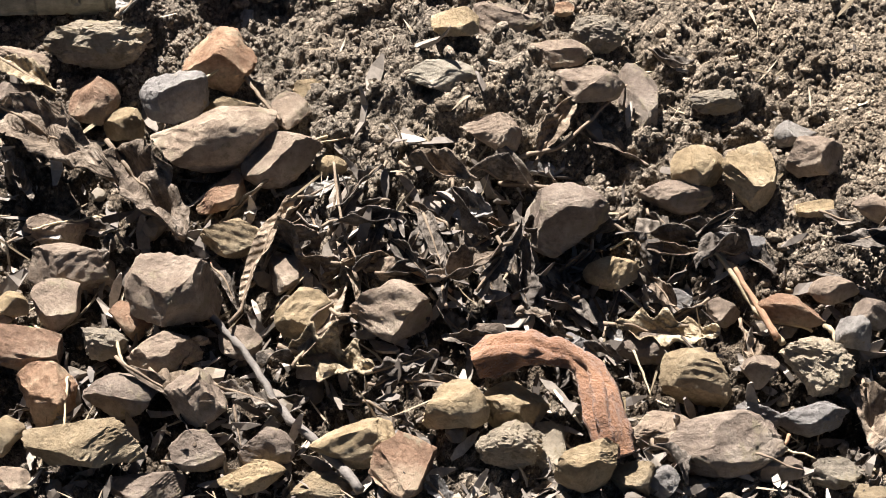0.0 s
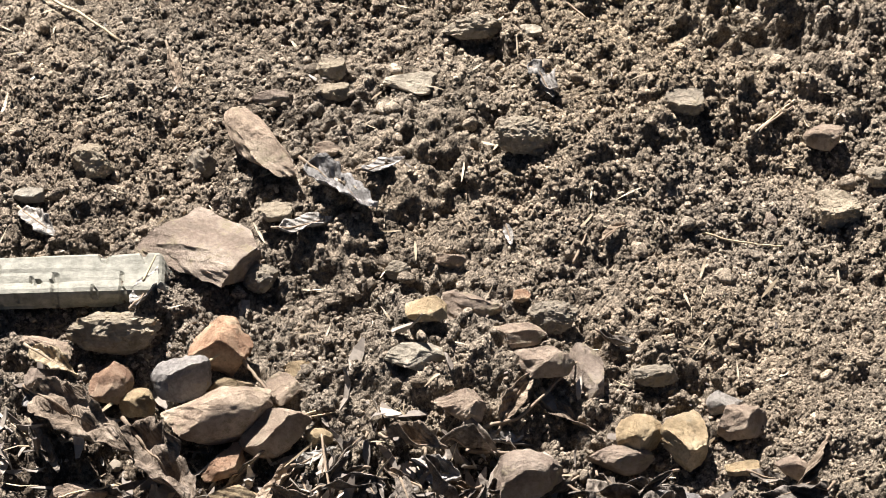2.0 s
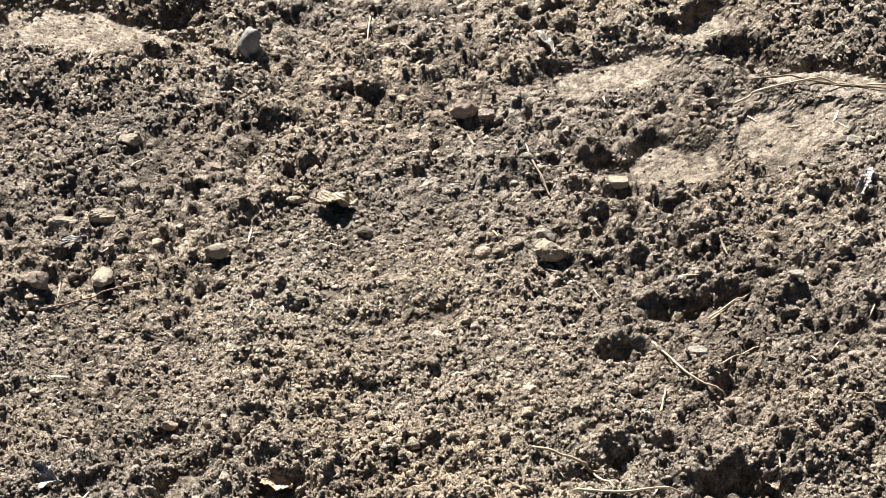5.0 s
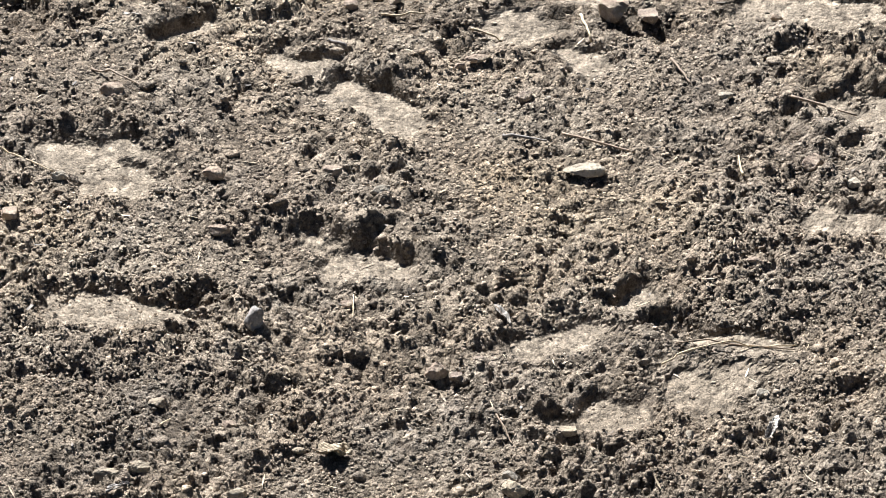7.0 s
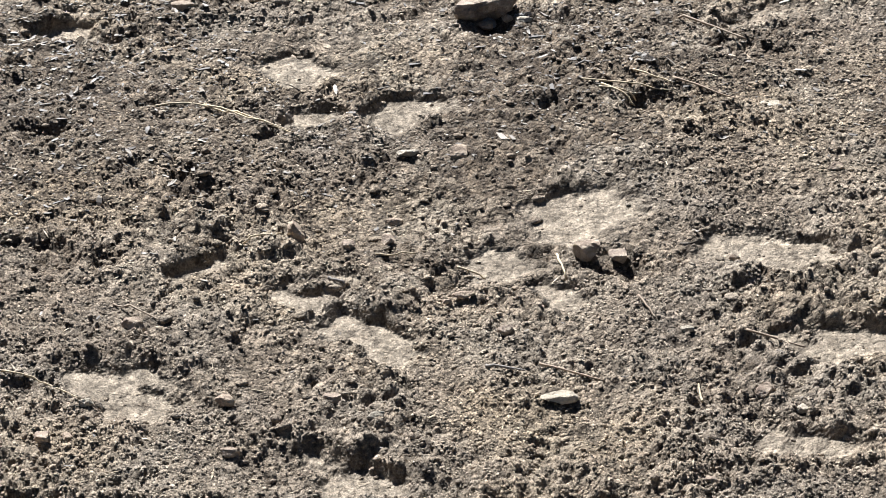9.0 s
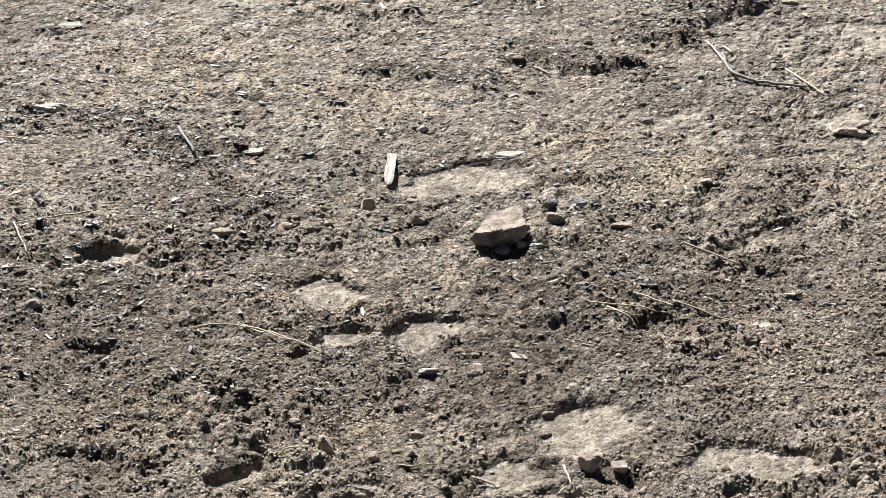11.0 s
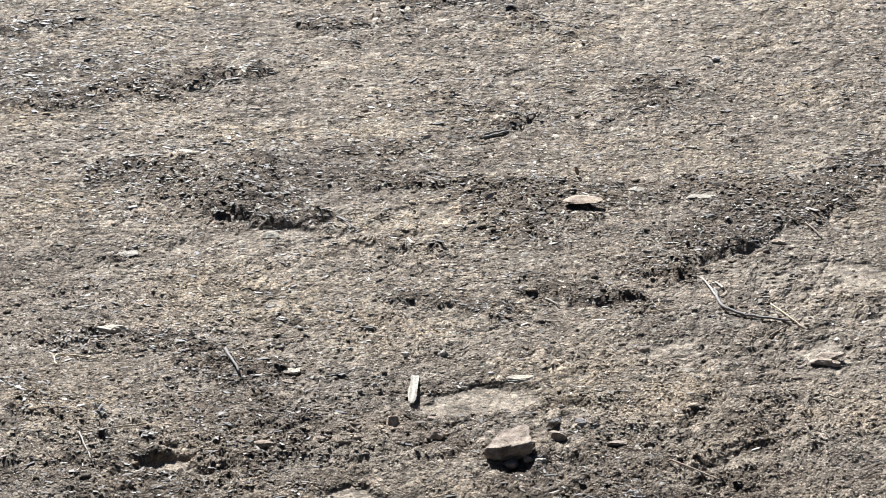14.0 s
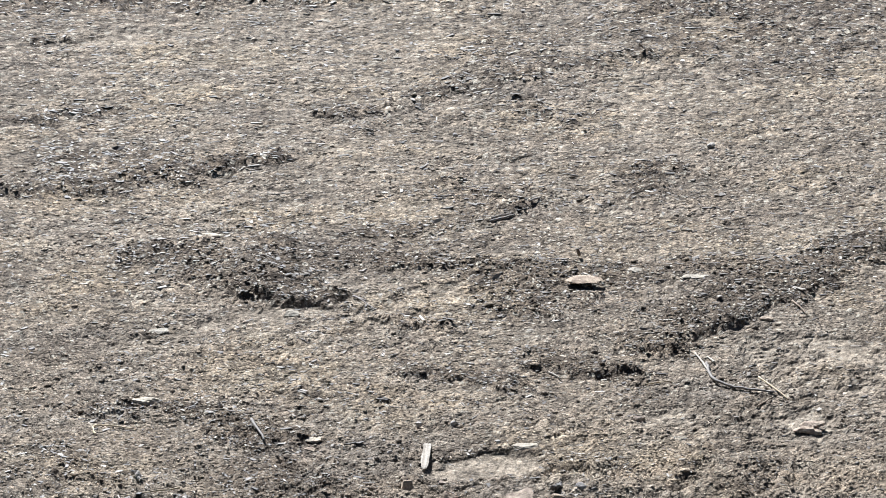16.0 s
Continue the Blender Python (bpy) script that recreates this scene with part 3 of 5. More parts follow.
    h = h + 0.05 * (wide - 0.5) + 0.04 * (patch - 0.5) + 0.02 * (1 + 0.12 * y) * (fbm(x * 14 * far, y * 14 * far, 41, 5, 0.6) - 0.5) * (0.15 + 0.85 * rough)
    h = h + 6.0 / P * rough
    dry = np.zeros_like(x)
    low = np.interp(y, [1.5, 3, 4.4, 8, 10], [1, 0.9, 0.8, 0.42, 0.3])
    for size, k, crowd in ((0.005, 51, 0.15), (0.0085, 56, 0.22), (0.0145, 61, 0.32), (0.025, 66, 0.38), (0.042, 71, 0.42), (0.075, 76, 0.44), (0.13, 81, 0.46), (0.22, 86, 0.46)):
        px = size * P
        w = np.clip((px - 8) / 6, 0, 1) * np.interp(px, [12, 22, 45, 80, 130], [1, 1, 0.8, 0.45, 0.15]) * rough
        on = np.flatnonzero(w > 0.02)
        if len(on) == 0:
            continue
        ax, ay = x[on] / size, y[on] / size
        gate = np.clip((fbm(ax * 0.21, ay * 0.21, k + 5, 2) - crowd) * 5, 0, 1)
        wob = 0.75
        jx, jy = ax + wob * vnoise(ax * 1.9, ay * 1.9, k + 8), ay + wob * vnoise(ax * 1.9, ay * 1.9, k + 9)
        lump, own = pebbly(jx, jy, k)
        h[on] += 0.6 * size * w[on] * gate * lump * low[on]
        # How far each lump is spared the shade painted between lumps.
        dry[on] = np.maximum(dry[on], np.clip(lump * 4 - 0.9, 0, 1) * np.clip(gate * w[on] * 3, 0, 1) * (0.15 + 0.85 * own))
    h = h + 1.6 / P * (fbm(x * P * 0.16, along * 0.14, 99, 2) - 0.5) * (0.4 + rough)
    h = h - np.interp(y, [1, 2, 3, 4, 8], [0.03, 0.028, 0.016, 0.016, 0.02])
    return h, hum_and_shade, rough, dry


def at_height(x, y):
    return float(land(np.array([x]), np.array([y]))[0][0])


def build_ground():
    ys = [0.62]
    while ys[-1] < 26:
        ys.append(ys[-1] + float(row_step(ys[-1])))
    ys = np.array([-400, -60, -8, 0.2, *ys, 30, 60, 200, 900])
    us = np.linspace(-1, 1, 561)
    rows = []
    for y in ys:
        q = min(max(y, 0.62), 26.0)
        xs = middle(q) + us * spread(q)
        rows.append(np.r_[-900, -60, xs[0] - 6, xs[0] - 0.5, xs, xs[-1] + 0.5, xs[-1] + 6, 60, 900])
    X = np.array(rows)
    Y = np.repeat(ys[:, None], X.shape[1], 1)
    H, U, loose, dry = land(X.ravel(), np.clip(Y.ravel(), 0.5, 30))
    fade = np.clip(1 - np.abs(X.ravel()) / 50, 0, 1) * np.clip(1.5 - np.abs(Y.ravel()) / 60, 0, 1)
    nr, nc = X.shape
    co = np.stack([X.ravel(), Y.ravel(), H * fade], -1)
    idx = np.arange(nr * nc).reshape(nr, nc)
    quads = np.stack([idx[:-1, :-1], idx[:-1, 1:], idx[1:, 1:], idx[1:, :-1]], -1).reshape(-1, 4)
    ob = quick_mesh("ground", co, quads, SOIL, U, "bare trodden earth, dry and crumbly, with darker loose ridges", "ground", "structure", smooth=True)
    a = ob.data.attributes.new("strewn", "FLOAT", "POINT")
    a.data.foreach_set("value", np.ascontiguousarray(np.clip((Y.ravel() - 4.5) / 4, 0, 1) * np.clip(0.5 + 0.5 * loose, 0, 1), np.float32))
    P, yc = fineness(Y.ravel()), np.clip(Y.ravel(), 0.5, 60)
    at = np.stack([X.ravel() * P, 0.75 * 2480 / 0.13 * np.power(yc, 0.13), H * P], -1) / 1500
    a = ob.data.attributes.new("grain", "FLOAT_VECTOR", "POINT")
    a.data.foreach_set("vector", np.ascontiguousarray(at, np.float32).ravel())
    a = ob.data.attributes.new("coarse", "FLOAT", "POINT")
    a.data.foreach_set("value", np.ascontiguousarray(np.clip(np.power(1500 / P, 0.6), 0.8, 4), np.float32))
    # Moist earth; the gaps between lumps also carry painted shade.
    a = ob.data.attributes.new("damp_and_shade", "FLOAT", "POINT")
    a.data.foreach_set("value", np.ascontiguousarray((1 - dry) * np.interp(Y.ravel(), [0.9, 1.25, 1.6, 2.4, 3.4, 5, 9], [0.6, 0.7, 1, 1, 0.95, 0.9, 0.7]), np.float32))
    a = ob.data.attributes.new("trodden", "FLOAT", "POINT")
    a.data.foreach_set("value", np.ascontiguousarray((1 - np.clip(loose * 1.6, 0, 1)) * np.interp(Y.ravel(), [1.5, 2.3, 2.9, 6], [0.2, 0.3, 0.8, 0.85]), np.float32))
    a = ob.data.attributes.new("crust", "FLOAT", "POINT")
    a.data.foreach_set("value", np.ascontiguousarray(1 - np.clip(loose * 1.6, 0, 1), np.float32))


def quick_mesh(name, co, faces, material, humus_and_shade, label, category, kind, smooth=False):
    me = bpy.data.meshes.new(name)
    n = faces.shape[1]
    me.vertices.add(len(co))
    me.vertices.foreach_set("co", np.ascontiguousarray(co, np.float32).ravel())
    me.loops.add(faces.size)
    me.loops.foreach_set("vertex_index", np.ascontiguousarray(faces, np.int32).ravel())
    me.polygons.add(len(faces))
    me.polygons.foreach_set("loop_start", np.arange(0, faces.size, n, dtype=np.int32))
    me.update(calc_edges=True)
    me.polygons.foreach_set("use_smooth", np.full(len(faces), smooth))
    if humus_and_shade is not None:
        a = me.attributes.new("humus_and_shade", "FLOAT", "POINT")
        a.data.foreach_set("value", np.ascontiguousarray(humus_and_shade, np.float32))
    me.materials.append(material)
    ob = new(name, me)
    return tagged(ob, label, category, kind=kind)


build_ground()


# ---- loose crumbs and clods of earth ----
def lump_shapes(level, count, seed):
    rng = np.random.default_rng(seed)
    if level == "bead":
        turns = np.arange(5) * np.pi * 0.4
        beads = []
        for _ in range(count):
            r = rng.uniform(0.8, 1.2, 5)
            beads.append(np.concatenate([np.c_[np.cos(turns) * r, np.sin(turns) * r, rng.uniform(-0.6, -0.2, 5)], [[rng.uniform(-0.3, 0.3), rng.uniform(-0.3, 0.3), 1.0]]]))
        return np.array(beads), np.array([(k, (k + 1) % 5, 5) for k in range(5)])
    if level == 0:
        square = np.array([(-1, -1), (1, -1), (1, 1), (-1, 1)], float)
        plates = []
        for _ in range(count):
            q = square * rng.uniform(0.45, 1.1, (4, 1)) + rng.uniform(-0.2, 0.2, (4, 2))
            plates.append(np.concatenate([np.c_[q * 1.12, np.full(4, -0.6)], np.c_[q, 1 + rng.uniform(-0.8, 0.8, 4)]]))
        sides = [f for k in range(4) for f in ((k, (k + 1) % 4, 4 + (k + 1) % 4), (k, 4 + (k + 1) % 4, 4 + k))]
        return np.array(plates), np.array(sides + [(4, 5, 6), (4, 6, 7)])
    bm = bmesh.new()
    bmesh.ops.create_icosphere(bm, subdivisions=level, radius=1)
    low = min(v.co.z for v in bm.verts)
    bmesh.ops.delete(bm, geom=[v for v in bm.verts if v.co.z < low + 0.05], context="VERTS")
    bm.verts.index_update()
    base = np.array([v.co[:] for v in bm.verts])
    faces = np.array([[v.index for v in f.verts] for f in bm.faces])
    bm.free()
    out = []
    for _ in range(count):
        p = base * (1 + rng.uniform(-0.22, 0.22, (len(base), 1)))
        for _ in range(3):
            n = rng.normal(size=3)
            n /= np.linalg.norm(n)
            cut = rng.uniform(0.45, 0.8)
            over = np.clip(p @ n - cut, 0, None)
            p = p - over[:, None] * n * 0.85
        out.append(p)
    return np.array(out), faces


def scatter(name, count, level, px_lo, px_hi, power, seed, label, zone=None, squash=(0.55, 0.95), material=None, keep_smooth=0.1, sink=0.25, category="soil", smooth=True, y1=23.0, stretch=1.0, shrink=0.045):
    """Lumps strewn over the ground, thicker where it is loose; their size grows with the distance."""
    rng = np.random.default_rng(seed)
    q = rng.uniform(y1**-0.45, 0.66**-0.45, count)
    y = np.power(q, -1 / 0.45)
    x = middle(y) + rng.uniform(-1, 1, count) * (spread(y) - 0.02)
    h, hum_and_shade, rough, _ = land(x, y)
    clump = fbm(x * 9 / (0.6 + 0.4 * y), y * 9 / (0.6 + 0.4 * y), 140 + seed, 3)
    chance = np.clip(rough * ((clump - 0.36) * 6 if level == "bead" else (clump - 0.15) * 3.6), keep_smooth, 1)
    chance = chance * np.where(y > 3.5, np.clip(0.8 + 0.6 * hum_and_shade, 0, 1.5), 1)
    if zone is not None:
        chance = chance * zone(x, y)
    ok = rng.uniform(0, 1, count) < chance
    x, y, h, hum_and_shade = x[ok], y[ok], h[ok], hum_and_shade[ok]
    n = len(x)
    u = rng.uniform(0, 1, n)
    px = (px_lo ** (1 - power) + u * (px_hi ** (1 - power) - px_lo ** (1 - power))) ** (1 / (1 - power))
    r = px * 0.5 / (2480 * np.power(y, -0.87)) / (1 + shrink * (y - 1))
    shapes, faces = lump_shapes(level, 14, seed + 5)
    pts = shapes[rng.integers(0, len(shapes), n)]
    ang = rng.uniform(0, 2 * np.pi, n)
    sx, sy, sz = rng.uniform(0.7, 1.35, n), rng.uniform(0.7, 1.2, n), rng.uniform(*squash, n) * np.interp(y, [1.5, 4.4, 8], [1, 0.65, 0.5])
    sx, sy = sx * stretch ** rng.uniform(0, 1, n), sy / stretch ** rng.uniform(0, 1, n)
    lx, ly, lz = pts[..., 0] * (r * sx)[:, None], pts[..., 1] * (r * sy)[:, None], pts[..., 2] * (r * sz)[:, None]
    c, s = np.cos(ang)[:, None], np.sin(ang)[:, None]
    co = np.stack([lx * c - ly * s + x[:, None], lx * s + ly * c + y[:, None], lz + (h + r * sz * (1 - 2 * sink) * 0.8)[:, None]], -1)
    nv = pts.shape[1]
    fc = (faces[None] + (np.arange(n) * nv)[:, None, None]).reshape(-1, 3)
    hv = np.repeat(np.clip(hum_and_shade * np.clip(0.2 + 0.04 * y, 0, 0.5), 0, 1), nv)
    quick_mesh(name, co.reshape(-1, 3), fc, material or CRUMB, hv, label, category, "stuff", smooth=smooth)


def rubble_zone(x, y):
    return np.clip((1.17 - 0.25 * (x + 0.1) - y) * 12, 0, 1)


def far_side(x, y):
    return np.clip((y - 4) / 3.5, 0, 1)


def chip_zone(x, y):
    return np.clip((y - 4.2) / 4, 0.02, 1) * np.clip(0.5 + 0.8 * land(x, y)[1], 0, 1)


def near_side(x, y):
    return off_rubble(x, y) * np.clip((16 - y) / 8, 0, 1)


def off_rubble(x, y):
    return 1 - 0.95 * rubble_zone(x, y)


def litter_leaves():
    """Small crumpled leaves lying thick between the stones."""
    rng = random.Random(9)
    for k in range(80):
        x, y = rng.gauss(0.03, 0.09), rng.gauss(1.045, 0.04)
        if k % 3 == 0:
            x, y = rng.uniform(-0.32, 0.34), rng.uniform(0.86, 1.1)
        L = rng.uniform(0.025, 0.06)
        leaf(x, y, L, L * rng.uniform(0.25, 0.5), rng.uniform(0, 360), rng.choice(("dark", "dark", "dark", "brown")), rng.choice(("long", "oak", "plain")), rng.uniform(0.8, 1.3), rng.uniform(0.002, 0.02), rng.uniform(-50, 50))


def litter_zone(x, y):
    near = np.exp(-(((x - 0.02) / 0.13) ** 2 + ((y - 1.06) / 0.08) ** 2)) + 0.55 * rubble_zone(x, y)
    return np.clip(near, 0, 1)


scatter("fine_soil_crumbs", 60000, 1, 6, 17, 2.5, 3, "fine crumbs of dry earth lying on the ground", zone=near_side, keep_smooth=0.03, squash=(0.5, 0.85), y1=16.0, sink=0.35, shrink=0.02)
scatter("earth_grains", 330000, "bead", 5.0, 13, 2.2, 21, "dry grains of earth lying thick on the loose ground", zone=near_side, keep_smooth=0.02, squash=(0.7, 1.0), y1=14.0, sink=0.3, shrink=0.02)
scatter("soil_flakes", 30000, 1, 5, 15, 2.3, 5, "flat flakes and crumbs of trodden dry earth", zone=far_side, keep_smooth=0.2, squash=(0.3, 0.8), material=FLAKE)
scatter("wood_chips", 200000, 0, 3.6, 12, 2.3, 15, "flat chips of bark, leaf and straw trodden into the earth", zone=chip_zone, keep_smooth=0.12, squash=(0.1, 0.4), material=CHIPS, category="wood chips", stretch=2.6, smooth=False, shrink=0.0)
scatter("soil_clods", 5200, 2, 10, 32, 2.8, 8, "small clods of dry caked earth on the ground", zone=off_rubble, keep_smooth=0.02, sink=0.35, y1=12.0)
scatter("gravel", 260, 2, 22, 64, 2.0, 12, "small broken stones filling the rubble", zone=rubble_zone, material=GRAVEL, squash=(0.6, 1.0), category="gravel", sink=0.1, y1=1.6, smooth=False)


def scatter_scraps(name, count, seed, zone, length, width, material, label, category, rise, y1=23.0, curl=0.6, grow=0.87):
    """Torn leaf scraps or bits of straw, each a short bent strip with two faces."""
    rng = np.random.default_rng(seed)
    q = rng.uniform(y1**-0.45, 0.66**-0.45, count)
    y = np.power(q, -1 / 0.45)
    x = middle(y) + rng.uniform(-1, 1, count) * (spread(y) - 0.02)
    ok = rng.uniform(0, 1, count) < zone(x, y)
    x, y = x[ok], y[ok]
    h = land(x, y)[0]
    n = len(x)
    big = np.power(y, grow) * rng.uniform(0.5, 1.6, n)
    L, Wd = big * length, big * width * rng.uniform(0.6, 1.4, n)
    a, pitch, roll = rng.uniform(0, 2 * np.pi, n), rng.normal(0, 0.35, n) * rise, rng.normal(0, 0.6, n) * rise
    k = rng.normal(0, curl, n)
    us = np.array([-0.5, -0.2, 0.15, 0.5])
    prof = np.array([0.35, 1.0, 0.9, 0.2])
    vs = []
    for layer in (0, 1):
        for u, w in zip(us, prof):
            for sgn in (-1, 1):
                lx, ly = u * L, sgn * w * Wd / 2
                lz = k * L * (u * u) + np.abs(rng.normal(0, 0.25, n)) * Wd * curl - layer * 0.06 * Wd
                ly, lz = ly * np.cos(roll) - lz * np.sin(roll), ly * np.sin(roll) + lz * np.cos(roll)
                lx, lz = lx * np.cos(pitch) - lz * np.sin(pitch), lx * np.sin(pitch) + lz * np.cos(pitch)
                vs.append(np.stack([x + lx * np.cos(a) - ly * np.sin(a), y + lx * np.sin(a) + ly * np.cos(a), h + 0.25 * Wd + np.abs(pitch) * L * 0.4 + lz], -1))
    co = np.stack(vs, 1)
    f = []
    for i in range(3):
        t, b = 2 * i, 8 + 2 * i
        f += [(t, t + 2, t + 3, t + 1), (b, b + 1, b + 3, b + 2), (t, b, b + 2, t + 2), (t + 1, t + 3, b + 3, b + 1)]
    f += [(0, 1, 9, 8), (6, 14, 15, 7)]
    fc = (np.array(f)[None] + (np.arange(n) * 16)[:, None, None]).reshape(-1, 4)
    quick_mesh(name, co.reshape(-1, 3), fc, material, None, label, category, "stuff", smooth=False)


def mulch_zone(x, y):
    return np.clip(land(x, y)[1] - 0.25, 0, 1) * np.clip((y - 2) / 4, 0.1, 1)


def anywhere(x, y):
    return np.full_like(x, 0.5)


scatter_scraps("leaf_litter", 5200, 31, litter_zone, 0.022, 0.0055, LITTER, "torn dark leaf scraps in the litter", "leaf litter", 1.3, y1=1.7)
scatter_scraps("straw_litter", 2600, 32, anywhere, 0.016, 0.0013, STRAWBITS, "short bits of straw strewn on the earth", "straw", 0.5, curl=0.25, grow=0.45)
scatter_scraps("bark_mulch", 5200, 33, mulch_zone, 0.0105, 0.003, MULCH, "bark and leaf scraps on dark loose earth", "mulch", 0.8, grow=0.7)
scatter_scraps("rootlets", 900, 34, litter_zone, 0.040, 0.0016, STRAWBITS, "thin dry rootlets and stems in the litter", "stems", 0.9, y1=1.9, curl=0.4)


# ---- stones ----
BALLS = {}


def ball(level):
    if level not in BALLS:
        bm = bmesh.new()
        bmesh.ops.create_icosphere(bm, subdivisions=level, radius=1)
        bm.verts.index_update()
        BALLS[level] = np.array([v.co[:] for v in bm.verts]), np.array([[v.index for v in f.verts] for f in bm.faces])
        bm.free()
    return BALLS[level]


def stone_mesh(name, a, b, c, seed, material, fine=True, caked=0.0):
    """An angular broken stone: a ball split along a few planes, its edges chipped and its faces uneven."""
    rng = np.random.default_rng(seed)
    base, faces = ball((5 if a > 0.021 else 4) if fine else 4 if a > 0.02 else 3)
    p = base * 1.25
    cuts = 4 if caked > 0.9 else rng.integers(8, 13)
    for i in range(cuts):
        n = rng.normal(size=3) * (1, 1, 0.8)
        n /= np.linalg.norm(n)
        cut = rng.uniform(0.62, 0.98)
        uneven = 0.03 * np.sin(p @ rng.normal(size=3) * 5 + rng.uniform(0, 6)) + 0.018 * np.sin(p @ rng.normal(size=3) * 13)
        over = np.clip(p @ n - cut - uneven, 0, None)
        p = p - over[:, None] * n * 0.97
    if rng.uniform() < 0.6:
        p = np.clip(p, -2, rng.uniform(0.6, 0.85)) if rng.uniform() < 0.4 else p
    off = Vector((seed * 3.7, seed * 1.3, 0))
    out = []
    for q in p:
        v = Vector(q)
        d = 0.05 * noise.noise(v * 1.7 + off) + 0.03 * noise.noise(v * 4.5 + off) + 0.022 * noise.noise(v * 11 + off)
        if caked:
            d += caked * (0.14 * noise.noise(v * 3 + off) + 0.1 * abs(noise.noise(v * 7 + off)) + 0.07 * noise.noise(v * 15 + off))
        out.append(1 + d)
    p = p * np.array(out)[:, None]
    size = np.abs(p).max(0)
    p = p / size * (a, b, c) * 1.04
    me = bpy.data.meshes.new(name)
    me.from_pydata(p.tolist(), [], faces.tolist())
    me.materials.append(material)
    me.shade_smooth()
    me.set_sharp_from_angle(angle=radians(28))
    return me


STONE_WORDS = {
    "grey": "angular grey-brown stone lying on dry earth",
    "tan": "angular yellow-tan stone lying in the rubble",
    "rust": "rust-brown angular stone lying in the rubble",
    "blue": "cool grey angular stone lying in the rubble",
    "pale": "pale flat stone lying on dry earth",
    "dirty": "stone caked with dry earth, half sunk in the ground",
}
SEED = [100]


def stone(x, y, a, b, c, turn, kind="grey", sink=0.1, lift=0.0, tip=0.0):
    SEED[0] += 1
    ob = new("stone", stone_mesh("stone", a, b, c, SEED[0], STONES[kind], y < 1.75, 1.0 if kind == "dirty" else 0.35 if y > 1.4 else 0.0))
    if y + 0.25 * x < 1.12:
        sink -= 0.12
    if y > 1.2:
        sink += 0.13
    if y > 4.5 and kind == "pale":
        sink += 0.22
    ob.matrix_world = pose(x, y, at_height(x, y) + lift + c * (1 - 2 * sink), tip, tip * 0.5, turn)
    tagged(ob, STONE_WORDS[kind], "stone", "loose stones")
    return ob


stone(0.490, 5.911, 0.0291, 0.0319, 0.0217, 0, "blue")
stone(0.604, 5.838, 0.0289, 0.0202, 0.0139, 0, "pale")
stone(0.554, 5.899, 0.0213, 0.0204, 0.0139, 0, "grey")
stone(-0.187, 1.018, 0.0377, 0.0356, 0.0302, -10, "grey")
stone(-0.269, 1.250, 0.0430, 0.0221, 0.0220, 0, "dirty")
stone(-0.168, 1.229, 0.0310, 0.0311, 0.0248, -20, "rust")
stone(-0.268, 1.205, 0.0212, 0.0231, 0.0169, 0, "rust")
stone(-0.200, 1.190, 0.0282, 0.0241, 0.0226, 0, "blue")
stone(-0.239, 1.184, 0.0187, 0.0150, 0.0149, 0, "tan")
stone(-0.170, 1.151, 0.0464, 0.0241, 0.0241, 10, "grey")
stone(-0.119, 1.134, 0.0300, 0.0203, 0.0203, 0, "grey")
stone(-0.160, 1.110, 0.0240, 0.0146, 0.0146, 35, "rust")
stone(-0.153, 1.071, 0.0271, 0.0163, 0.0162, 0, "tan")
stone(-0.118, 1.189, 0.0141, 0.0157, 0.0112, 40, "grey")
stone(-0.268, 1.050, 0.0335, 0.0197, 0.0197, 0, "grey")
stone(-0.277, 1.014, 0.0166, 0.0186, 0.0132, 0, "grey")
stone(-0.308, 1.010, 0.0144, 0.0115, 0.0115, 0, "tan")
stone(-0.289, 0.978, 0.0350, 0.0175, 0.0157, 0, "rust")
stone(-0.277, 0.941, 0.0248, 0.0238, 0.0199, -20, "rust")
stone(-0.223, 0.935, 0.0258, 0.0190, 0.0189, 0, "grey")
stone(-0.198, 0.968, 0.0294, 0.0175, 0.0174, 0, "grey")
stone(-0.242, 0.985, 0.0197, 0.0140, 0.0140, 0, "dirty")
stone(-0.243, 0.893, 0.0415, 0.0207, 0.0162, 0, "tan")
stone(-0.303, 0.911, 0.0149, 0.0183, 0.0120, 0, "tan")
stone(-0.223, 1.004, 0.0154, 0.0106, 0.0106, -40, "rust")
stone(-0.109, 1.043, 0.0168, 0.0189, 0.0134, -20, "grey")
stone(-0.101, 1.000, 0.0254, 0.0195, 0.0194, 30, "tan")
stone(-0.037, 0.995, 0.0298, 0.0230, 0.0230, 0, "grey")
stone(-0.167, 0.894, 0.0202, 0.0146, 0.0145, 0, "grey")
stone(-0.171, 0.930, 0.0226, 0.0220, 0.0181, 0, "grey")
stone(-0.126, 0.870, 0.0243, 0.0121, 0.0118, 0, "tan")
stone(-0.053, 0.893, 0.0352, 0.0189, 0.0188, 0, "tan")
stone(-0.024, 0.875, 0.0213, 0.0295, 0.0170, -20, "rust")
stone(0.008, 0.914, 0.0247, 0.0199, 0.0198, 0, "tan")
stone(0.050, 0.917, 0.0248, 0.0212, 0.0199, 20, "tan")
stone(-0.084, 0.868, 0.0232, 0.0116, 0.0084, 0, "tan")
stone(-0.202, 0.869, 0.0274, 0.0137, 0.0093, 0, "grey")
stone(0.123, 1.046, 0.0219, 0.0161, 0.0161, 0, "tan")
stone(0.180, 0.956, 0.0278, 0.0229, 0.0223, 0, "tan")
stone(0.115, 0.916, 0.0215, 0.0199, 0.0172, 0, "tan")
stone(0.102, 0.866, 0.0244, 0.0171, 0.0170, 0, "tan")
